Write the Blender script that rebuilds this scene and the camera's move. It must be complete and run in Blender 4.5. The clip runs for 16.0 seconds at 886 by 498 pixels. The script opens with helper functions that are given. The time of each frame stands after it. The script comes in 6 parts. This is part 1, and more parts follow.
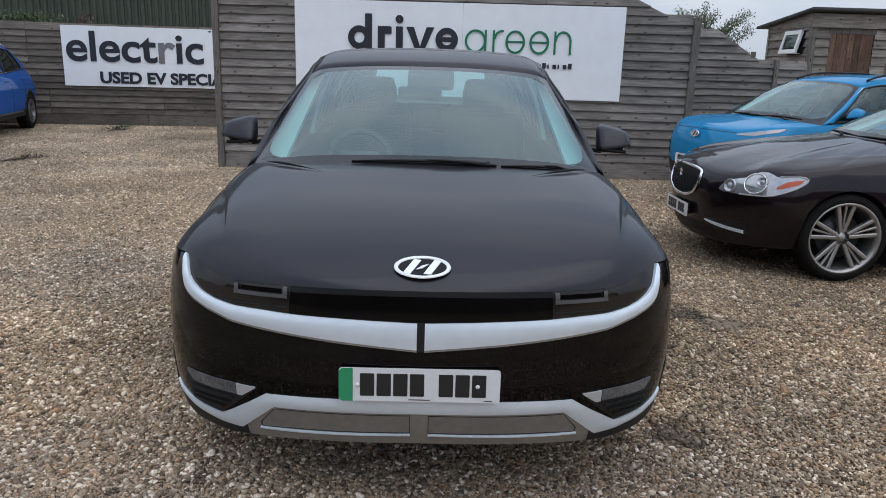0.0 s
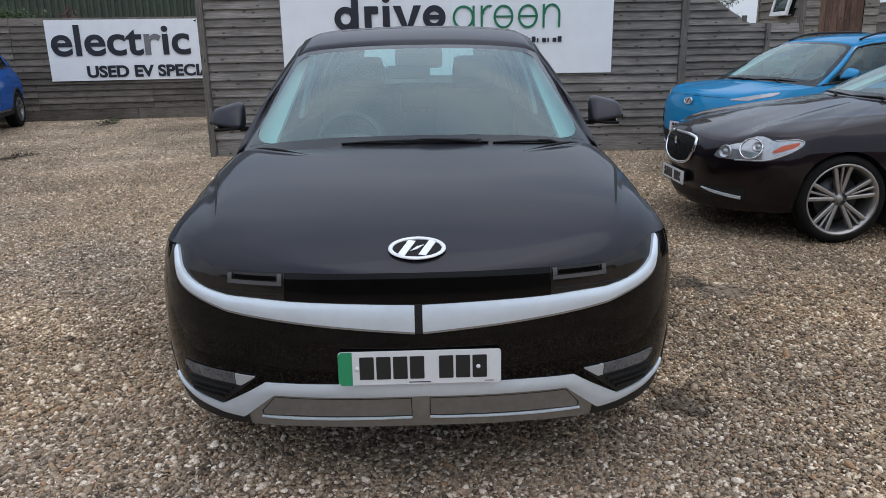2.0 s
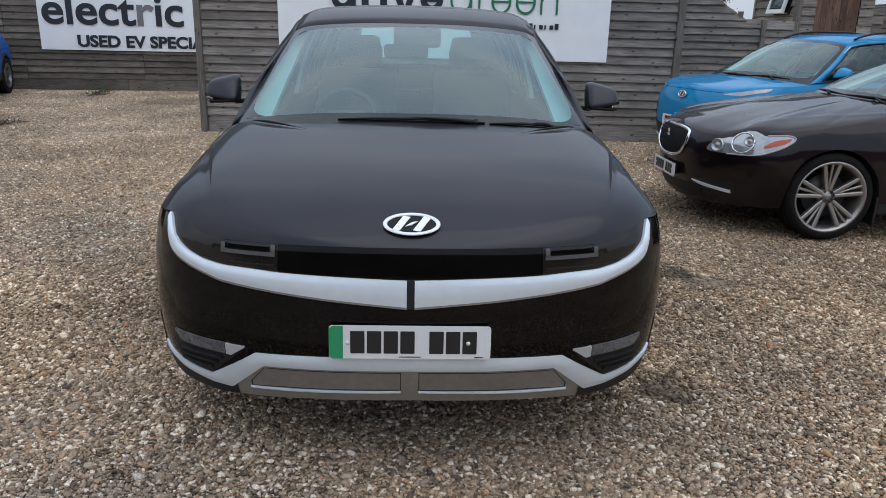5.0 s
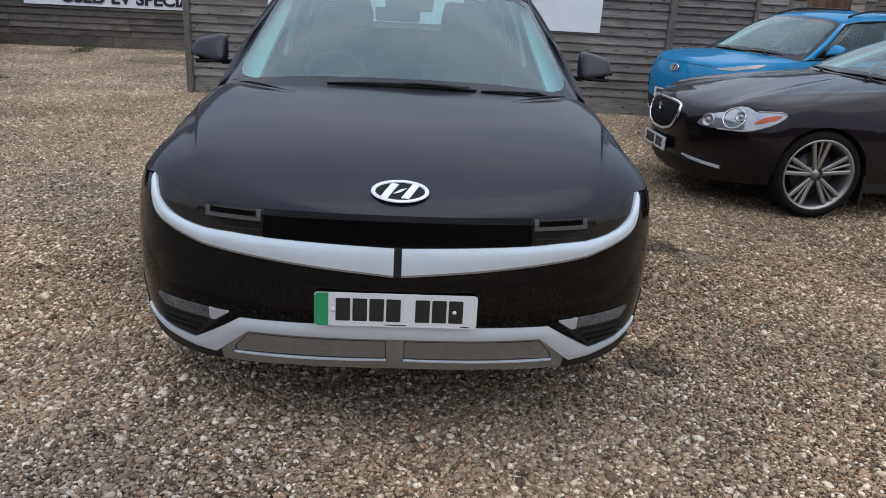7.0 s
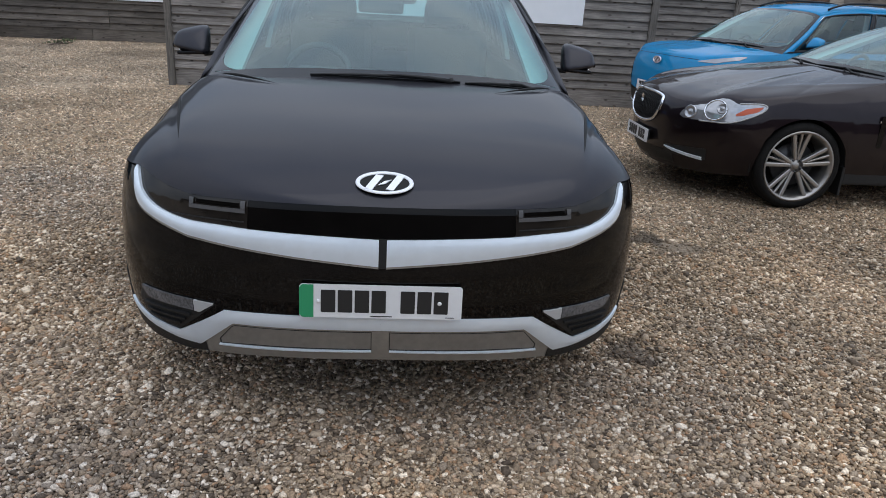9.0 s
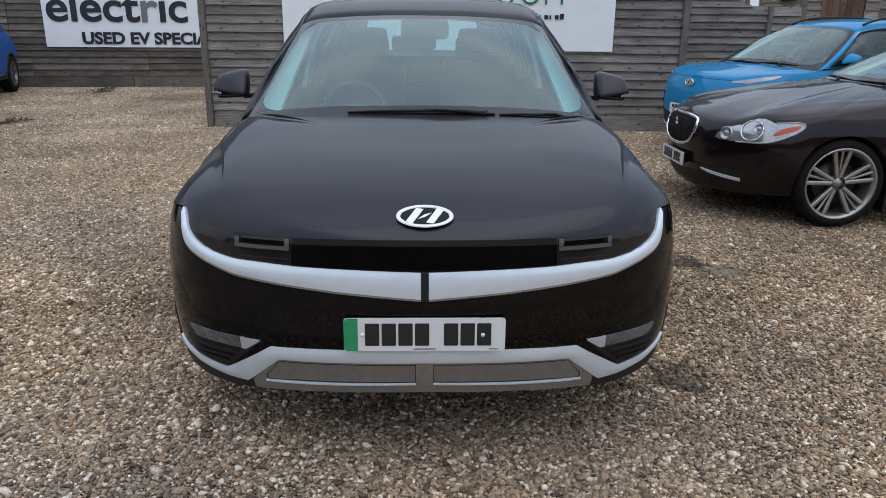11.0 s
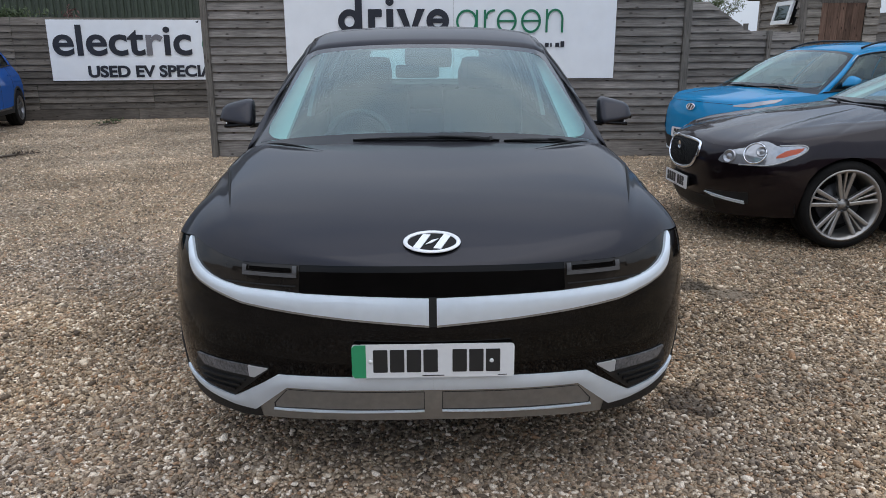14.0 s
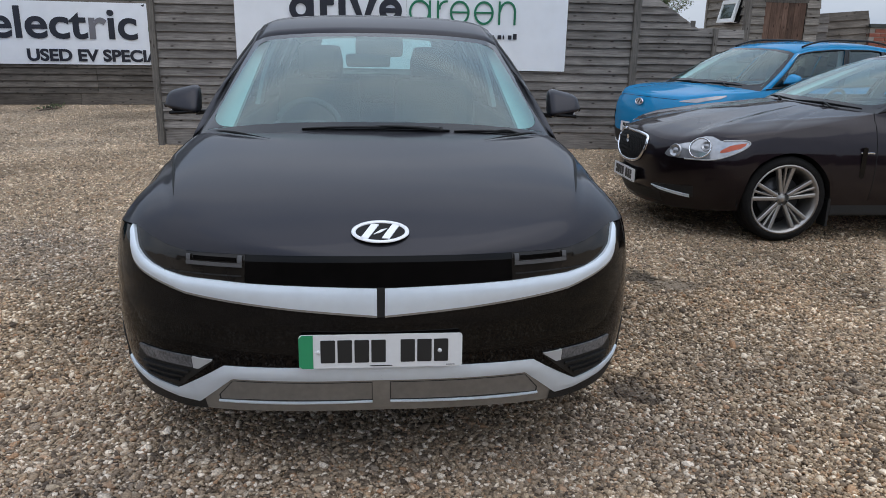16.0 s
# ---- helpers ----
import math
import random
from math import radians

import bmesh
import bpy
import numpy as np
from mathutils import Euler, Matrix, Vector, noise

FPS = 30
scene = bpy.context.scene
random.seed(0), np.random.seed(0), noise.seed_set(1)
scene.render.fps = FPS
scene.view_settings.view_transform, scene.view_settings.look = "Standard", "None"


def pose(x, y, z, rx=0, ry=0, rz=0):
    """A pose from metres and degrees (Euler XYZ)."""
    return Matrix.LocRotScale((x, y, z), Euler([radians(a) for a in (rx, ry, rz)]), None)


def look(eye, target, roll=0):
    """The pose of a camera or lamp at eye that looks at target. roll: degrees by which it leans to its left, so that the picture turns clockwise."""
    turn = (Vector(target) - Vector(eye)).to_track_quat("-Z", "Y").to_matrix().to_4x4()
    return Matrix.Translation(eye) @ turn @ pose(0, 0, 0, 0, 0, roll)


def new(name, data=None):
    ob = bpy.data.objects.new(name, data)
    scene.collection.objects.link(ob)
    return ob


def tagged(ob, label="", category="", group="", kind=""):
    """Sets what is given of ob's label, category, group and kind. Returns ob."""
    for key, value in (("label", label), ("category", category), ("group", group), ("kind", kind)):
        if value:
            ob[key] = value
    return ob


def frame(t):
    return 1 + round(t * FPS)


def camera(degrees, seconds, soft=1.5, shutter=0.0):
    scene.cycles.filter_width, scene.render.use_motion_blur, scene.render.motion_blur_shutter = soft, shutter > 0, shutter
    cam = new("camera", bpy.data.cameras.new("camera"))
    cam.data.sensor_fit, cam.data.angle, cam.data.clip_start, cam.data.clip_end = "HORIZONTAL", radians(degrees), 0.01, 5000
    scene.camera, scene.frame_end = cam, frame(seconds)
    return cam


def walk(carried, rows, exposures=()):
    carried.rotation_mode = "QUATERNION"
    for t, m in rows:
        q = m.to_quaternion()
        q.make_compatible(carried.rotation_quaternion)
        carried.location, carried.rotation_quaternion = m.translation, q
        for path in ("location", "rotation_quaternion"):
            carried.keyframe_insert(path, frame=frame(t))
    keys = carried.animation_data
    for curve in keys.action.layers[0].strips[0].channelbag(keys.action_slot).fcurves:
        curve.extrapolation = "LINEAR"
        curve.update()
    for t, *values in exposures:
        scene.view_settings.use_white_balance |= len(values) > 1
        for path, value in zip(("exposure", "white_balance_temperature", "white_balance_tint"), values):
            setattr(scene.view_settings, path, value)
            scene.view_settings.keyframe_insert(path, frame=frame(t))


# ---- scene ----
cam = camera(62.7, 16.0, soft=0.7)
PATH = [
    (0, (0.0184, -2.1778, 1.51), (0.058, -0.239, 1.0207), 1.64),
    (0.5, (0.0187, -2.1594, 1.5029), (0.0502, -0.2236, 1.0015), 1.11),
    (1, (0.0276, -2.1593, 1.5043), (0.0566, -0.2274, 0.9877), 0.26),
    (1.5, (0.036, -2.157, 1.5044), (0.0746, -0.2288, 0.9746), -0.75),
    (2, (0.0331, -2.1498, 1.5011), (0.0759, -0.2251, 0.9589), -0.99),
    (2.5, (-0.0018, -2.1413, 1.493), (-0.0812, -0.2257, 0.9234), -1.52),
    (3, (0.0056, -2.1146, 1.472), (-0.1645, -0.2175, 0.8619), -1.51),
    (3.5, (0.0238, -2.1424, 1.4658), (0.0122, -0.2472, 0.8269), -0.26),
    (4, (0.0217, -2.1634, 1.4771), (0.0743, -0.2534, 0.8862), 0.4),
    (4.2, (0.0167, -2.1685, 1.4794), (0.0892, -0.2549, 0.9025), 0.88),
    (6.3, (0.0044, -2.1544, 1.4668), (0.0823, -0.2511, 0.8574), 2.27),
    (6.5, (0.0024, -2.1518, 1.4685), (0.0985, -0.2572, 0.835), 2.82),
    (7, (0.0068, -2.1463, 1.468), (0.1238, -0.2613, 0.8099), 3.17),
    (7.5, (0.0046, -2.147, 1.4619), (0.153, -0.2752, 0.773), 3.47),
    (8, (0.0147, -2.1548, 1.4631), (0.1853, -0.2826, 0.7808), 3.19),
    (10.5, (-0.014, -2.1547, 1.4657), (0.0877, -0.2613, 0.8294), 2.29),
    (11, (-0.0144, -2.1663, 1.4731), (0.0479, -0.259, 0.8745), 0.58),
    (11.5, (-0.0173, -2.1698, 1.4747), (-0.0005, -0.2495, 0.9162), -0),
    (12, (-0.0147, -2.1688, 1.4737), (0.0345, -0.2404, 0.9456), 0.03),
    (12.5, (-0.0167, -2.1631, 1.4687), (0.0454, -0.2313, 0.9545), 0.15),
    (13, (-0.0189, -2.1675, 1.4702), (0.0568, -0.2345, 0.9624), 0.22),
    (13.5, (-0.0273, -2.1581, 1.4659), (0.0426, -0.2272, 0.9494), 0.05),
    (14, (-0.0268, -2.1662, 1.4672), (0.0263, -0.2376, 0.9402), -0.22),
    (14.5, (-0.0242, -2.1648, 1.4698), (0.0238, -0.239, 0.9322), -0.06),
    (15, (-0.0196, -2.1633, 1.4654), (0.0513, -0.2398, 0.9222), 0.43),
    (15.5, (-0.0098, -2.1693, 1.4656), (0.131, -0.2505, 0.9193), 0.86),
    (16, (-0.0121, -2.1668, 1.4621), (0.1695, -0.252, 0.9139), 1.05),
]
walk(cam, [(t, look(eye, target, roll)) for t, eye, target, roll in PATH])

# ---- light ----
world = bpy.data.worlds.new("overcast_sky")
scene.world = world
world.use_nodes = True
wn, wl = world.node_tree.nodes, world.node_tree.links
wn.clear()
w_out = wn.new("ShaderNodeOutputWorld")
w_bg = wn.new("ShaderNodeBackground")
w_sky = wn.new("ShaderNodeTexSky")
w_sky.sky_type, w_sky.sun_disc = "NISHITA", False
w_sky.sun_elevation, w_sky.sun_rotation = radians(66), radians(130)
w_gain = wn.new("ShaderNodeMixRGB")
w_gain.blend_type = "MULTIPLY"
w_gain.inputs["Fac"].default_value = 1.0
w_gain.inputs["Color2"].default_value = (0.085, 0.085, 0.085, 1)
w_coord = wn.new("ShaderNodeTexCoord")
w_noise = wn.new("ShaderNodeTexNoise")
w_noise.inputs["Scale"].default_value, w_noise.inputs["Detail"].default_value = 2.2, 6
w_map = wn.new("ShaderNodeMapping")
w_map.inputs["Scale"].default_value = (1, 1, 2.6)
w_ramp = wn.new("ShaderNodeValToRGB")
w_ramp.color_ramp.elements[0].position, w_ramp.color_ramp.elements[0].color = 0.38, (0.48, 0.58, 0.745, 1)
w_ramp.color_ramp.elements[1].position, w_ramp.color_ramp.elements[1].color = 0.61, (0.74, 0.80, 0.91, 1)
w_mix = wn.new("ShaderNodeMixRGB")
w_mix.inputs["Fac"].default_value = 0.86
wl.new(w_sky.outputs["Color"], w_gain.inputs["Color1"])
wl.new(w_coord.outputs["Generated"], w_map.inputs["Vector"])
wl.new(w_map.outputs["Vector"], w_noise.inputs["Vector"])
wl.new(w_noise.outputs["Fac"], w_ramp.inputs["Fac"])
wl.new(w_gain.outputs["Color"], w_mix.inputs["Color1"])
wl.new(w_ramp.outputs["Color"], w_mix.inputs["Color2"])
wl.new(w_mix.outputs["Color"], w_bg.inputs["Color"])
w_sep = wn.new("ShaderNodeSeparateXYZ")
wl.new(w_coord.outputs["Generated"], w_sep.inputs[0])
w_lift = wn.new("ShaderNodeMapRange")
w_lift.inputs["To Min"].default_value, w_lift.inputs["To Max"].default_value = 0.88, 2.14
wl.new(w_sep.outputs["Z"], w_lift.inputs["Value"])
wl.new(w_lift.outputs["Result"], w_bg.inputs["Strength"])
wl.new(w_bg.outputs["Background"], w_out.inputs["Surface"])
sun = new("sun", bpy.data.lights.new("sun", "SUN"))
sun.data.energy, sun.data.angle, sun.data.color = 0.6, radians(62), (1.0, 0.96, 0.9)
sun.matrix_world = look((0, 0, 0), (-0.3, 0.40, -0.87))


# ---- materials ----
def material(name, color=(0.5, 0.5, 0.5), rough=0.5, metal=0.0, coat=0.0, spec=0.5):
    m = bpy.data.materials.new(name)
    m.use_nodes = True
    b = m.node_tree.nodes["Principled BSDF"]
    b.inputs["Base Color"].default_value = (*color, 1)
    b.inputs["Roughness"].default_value = rough
    b.inputs["Metallic"].default_value = metal
    b.inputs["Coat Weight"].default_value = coat
    b.inputs["Coat Roughness"].default_value = 0.03
    b.inputs["Coat IOR"].default_value = 1.45
    b.inputs["Specular IOR Level"].default_value = spec
    return m


def nodes_of(m):
    return m.node_tree.nodes, m.node_tree.links, m.node_tree.nodes["Principled BSDF"]


def ramp(n, stops):
    r = n.new("ShaderNodeValToRGB")
    el = r.color_ramp.elements
    while len(el) < len(stops):
        el.new(0.5)
    for e, (p, c) in zip(el, stops):
        e.position, e.color = p, (*c, 1)
    return r


def speckle(m, scale=30.0, amount=0.12, bump=0.0, bump_scale=200.0, rough_amount=0.0, dirt=None, dirt_amount=0.0):
    """Grain and stains at two scales over a plain material."""
    n, l, b = nodes_of(m)
    base = b.inputs["Base Color"].default_value[:3]
    co = n.new("ShaderNodeTexCoord")
    big = n.new("ShaderNodeTexNoise")
    big.inputs["Scale"].default_value, big.inputs["Detail"].default_value = scale * 0.12, 4
    fine = n.new("ShaderNodeTexNoise")
    fine.inputs["Scale"].default_value, fine.inputs["Detail"].default_value = scale, 5
    for t in (big, fine):
        l.new(co.outputs["Object"], t.inputs["Vector"])
    add = n.new("ShaderNodeMath")
    add.operation = "ADD"
    l.new(big.outputs["Fac"], add.inputs[0])
    l.new(fine.outputs["Fac"], add.inputs[1])
    half = n.new("ShaderNodeMath")
    half.operation = "MULTIPLY"
    half.inputs[1].default_value = 0.5
    l.new(add.outputs[0], half.inputs[0])
    lo = tuple(c * (1 - amount) for c in base)
    hi = tuple(min(1, c * (1 + amount)) for c in base)
    r = ramp(n, [(0.35, lo), (0.65, hi)])
    l.new(half.outputs[0], r.inputs["Fac"])
    out = r.outputs["Color"]
    if dirt:
        stain = n.new("ShaderNodeTexNoise")
        stain.inputs["Scale"].default_value, stain.inputs["Detail"].default_value = scale * 0.05, 8
        l.new(co.outputs["Object"], stain.inputs["Vector"])
        k = ramp(n, [(0.45, (0, 0, 0)), (0.75, (dirt_amount,) * 3)])
        l.new(stain.outputs["Fac"], k.inputs["Fac"])
        mx = n.new("ShaderNodeMixRGB")
        mx.inputs["Color2"].default_value = (*dirt, 1)
        l.new(k.outputs["Color"], mx.inputs["Fac"])
        l.new(out, mx.inputs["Color1"])
        out = mx.outputs["Color"]
    l.new(out, b.inputs["Base Color"])
    if rough_amount:
        rr = n.new("ShaderNodeMapRange")
        rr.inputs["To Min"].default_value = max(0, b.inputs["Roughness"].default_value - rough_amount)
        rr.inputs["To Max"].default_value = b.inputs["Roughness"].default_value + rough_amount
        l.new(half.outputs[0], rr.inputs["Value"])
        l.new(rr.outputs["Result"], b.inputs["Roughness"])
    if bump:
        f = n.new("ShaderNodeTexNoise")
        f.inputs["Scale"].default_value = bump_scale
        l.new(co.outputs["Object"], f.inputs["Vector"])
        bp = n.new("ShaderNodeBump")
        bp.inputs["Strength"].default_value, bp.inputs["Distance"].default_value = bump, 0.002
        l.new(f.outputs["Fac"], bp.inputs["Height"])
        l.new(bp.outputs["Normal"], b.inputs["Normal"])
    return m


def timber(name, dark, light, along="X", scale=1.0):
    """Weathered boards: grain along one axis, knots, a shade per board."""
    m = material(name, light, 0.85, spec=0.25)
    n, l, b = nodes_of(m)
    co = n.new("ShaderNodeTexCoord")
    info = n.new("ShaderNodeObjectInfo")
    shift = n.new("ShaderNodeVectorMath")
    shift.operation = "MULTIPLY_ADD"
    shift.inputs[1].default_value = (37, 53, 71)
    l.new(info.outputs["Random"], shift.inputs[0])
    l.new(co.outputs["Object"], shift.inputs[2])
    mp = n.new("ShaderNodeMapping")
    mp.inputs["Scale"].default_value = {"X": (2.4, 30, 38), "Z": (50, 50, 3.2)}[along]
    l.new(shift.outputs["Vector"], mp.inputs["Vector"])
    grain = n.new("ShaderNodeTexNoise")
    grain.inputs["Scale"].default_value, grain.inputs["Detail"].default_value = 1.5 * scale, 7
    grain.inputs["Roughness"].default_value = 0.65
    l.new(mp.outputs["Vector"], grain.inputs["Vector"])
    blotch = n.new("ShaderNodeTexNoise")
    blotch.inputs["Scale"].default_value, blotch.inputs["Detail"].default_value = 2.4, 5
    l.new(shift.outputs["Vector"], blotch.inputs["Vector"])
    knot, flat, axes = n.new("ShaderNodeTexVoronoi"), n.new("ShaderNodeCombineXYZ"), n.new("ShaderNodeSeparateXYZ")
    knot.voronoi_dimensions, knot.inputs["Scale"].default_value = "2D", 1.0
    l.new(shift.outputs["Vector"], axes.inputs["Vector"])
    for out_name, in_name, per in (("X", "X", 2.3 if along == "X" else 7), ("Z", "Y", 5.5 if along == "X" else 2.3)):
        mu = n.new("ShaderNodeMath")
        mu.operation, mu.inputs[1].default_value = "MULTIPLY", per
        l.new(axes.outputs[out_name], mu.inputs[0])
        l.new(mu.outputs[0], flat.inputs[in_name])
    l.new(flat.outputs["Vector"], knot.inputs["Vector"])
    kr = ramp(n, [(0.020, (1, 1, 1)), (0.085, (0, 0, 0))])
    l.new(knot.outputs["Distance"], kr.inputs["Fac"])
    g = ramp(n, [(0.30, dark), (0.52, tuple((a + c) / 2 for a, c in zip(dark, light))), (0.72, light)])
    l.new(grain.outputs["Fac"], g.inputs["Fac"])
    tone = n.new("ShaderNodeMapRange")
    tone.inputs["To Min"].default_value, tone.inputs["To Max"].default_value = 0.66, 1.14
    l.new(info.outputs["Random"], tone.inputs["Value"])
    tone2 = n.new("ShaderNodeMapRange")
    tone2.inputs["From Min"].default_value, tone2.inputs["From Max"].default_value = 0.3, 0.7
    tone2.inputs["To Min"].default_value, tone2.inputs["To Max"].default_value = 0.75, 1.2
    l.new(blotch.outputs["Fac"], tone2.inputs["Value"])
    mul = n.new("ShaderNodeMath")
    mul.operation = "MULTIPLY"
    l.new(tone.outputs["Result"], mul.inputs[0])
    l.new(tone2.outputs["Result"], mul.inputs[1])
    sc = n.new("ShaderNodeVectorMath")
    sc.operation = "SCALE"
    l.new(g.outputs["Color"], sc.inputs[0])
    l.new(mul.outputs[0], sc.inputs["Scale"])
    mx = n.new("ShaderNodeMixRGB")
    mx.inputs["Color2"].default_value = (dark[0] * 0.35, dark[1] * 0.32, dark[2] * 0.3, 1)
    l.new(kr.outputs["Color"], mx.inputs["Fac"])
    l.new(sc.outputs["Vector"], mx.inputs["Color1"])
    l.new(mx.outputs["Color"], b.inputs["Base Color"])
    bp = n.new("ShaderNodeBump")
    bp.inputs["Strength"].default_value, bp.inputs["Distance"].default_value = 0.5, 0.004
    l.new(grain.outputs["Fac"], bp.inputs["Height"])
    l.new(bp.outputs["Normal"], b.inputs["Normal"])
    return m


def paint(name, color, flake=0.25, rough=0.35, coat=0.7):
    """Metallic car paint under a clear coat, with flakes and a film of dust."""
    m = material(name, color, rough, flake, coat, 0.0)
    n, l, b = nodes_of(m)
    co = n.new("ShaderNodeTexCoord")
    v = n.new("ShaderNodeTexVoronoi")
    v.inputs["Scale"].default_value = 900
    l.new(co.outputs["Object"], v.inputs["Vector"])
    r = ramp(n, [(0.0, tuple(c * 0.85 for c in color)), (1.0, tuple(min(1, c * 1.2) for c in color))])
    l.new(v.outputs["Distance"], r.inputs["Fac"])
    dust = n.new("ShaderNodeTexNoise")
    dust.inputs["Scale"].default_value, dust.inputs["Detail"].default_value = 3.0, 7
    l.new(co.outputs["Object"], dust.inputs["Vector"])
    dr = ramp(n, [(0.4, (0, 0, 0)), (0.85, (0.018, 0.018, 0.018))])
    l.new(dust.outputs["Fac"], dr.inputs["Fac"])
    mx = n.new("ShaderNodeMixRGB")
    mx.inputs["Color2"].default_value = (0.4, 0.36, 0.3, 1)
    l.new(dr.outputs["Color"], mx.inputs["Fac"])
    l.new(r.outputs["Color"], mx.inputs["Color1"])
    l.new(mx.outputs["Color"], b.inputs["Base Color"])
    cr = n.new("ShaderNodeMapRange")
    cr.inputs["To Min"].default_value, cr.inputs["To Max"].default_value = 0.02, 0.10
    l.new(dust.outputs["Fac"], cr.inputs["Value"])
    l.new(cr.outputs["Result"], b.inputs["Coat Roughness"])
    return m


def glazing(name, tint, least=0.07):
    """Clear tinted glass: it lets light through and mirrors at a slant, least of all head-on."""
    m = bpy.data.materials.new(name)
    m.use_nodes = True
    n, l = m.node_tree.nodes, m.node_tree.links
    n.clear()
    out, mix = n.new("ShaderNodeOutputMaterial"), n.new("ShaderNodeMixShader")
    clear, mirror, fres = n.new("ShaderNodeBsdfTransparent"), n.new("ShaderNodeBsdfGlossy"), n.new("ShaderNodeMapRange")
    clear.inputs["Color"].default_value = (*tint, 1)
    mirror.inputs["Color"].default_value = (0.84, 0.97, 0.95, 1)
    co, dust = n.new("ShaderNodeTexCoord"), n.new("ShaderNodeTexNoise")
    dust.inputs["Scale"].default_value, dust.inputs["Detail"].default_value = 4, 6
    l.new(co.outputs["Object"], dust.inputs["Vector"])
    rr = n.new("ShaderNodeMapRange")
    rr.inputs["To Min"].default_value, rr.inputs["To Max"].default_value = 0.01, 0.07
    l.new(dust.outputs["Fac"], rr.inputs["Value"])
    l.new(rr.outputs["Result"], mirror.inputs["Roughness"])
    lean, sharp = n.new("ShaderNodeLayerWeight"), n.new("ShaderNodeMath")
    lean.inputs["Blend"].default_value = 0.5
    sharp.operation, sharp.inputs[1].default_value = "POWER", 4.6
    l.new(lean.outputs["Facing"], sharp.inputs[0])
    fres.inputs["To Min"].default_value, fres.inputs["To Max"].default_value = least, 1.0
    l.new(sharp.outputs[0], fres.inputs["Value"])
    l.new(fres.outputs["Result"], mix.inputs["Fac"])
    l.new(clear.outputs["BSDF"], mix.inputs[1])
    l.new(mirror.outputs["BSDF"], mix.inputs[2])
    l.new(mix.outputs["Shader"], out.inputs["Surface"])
    return m


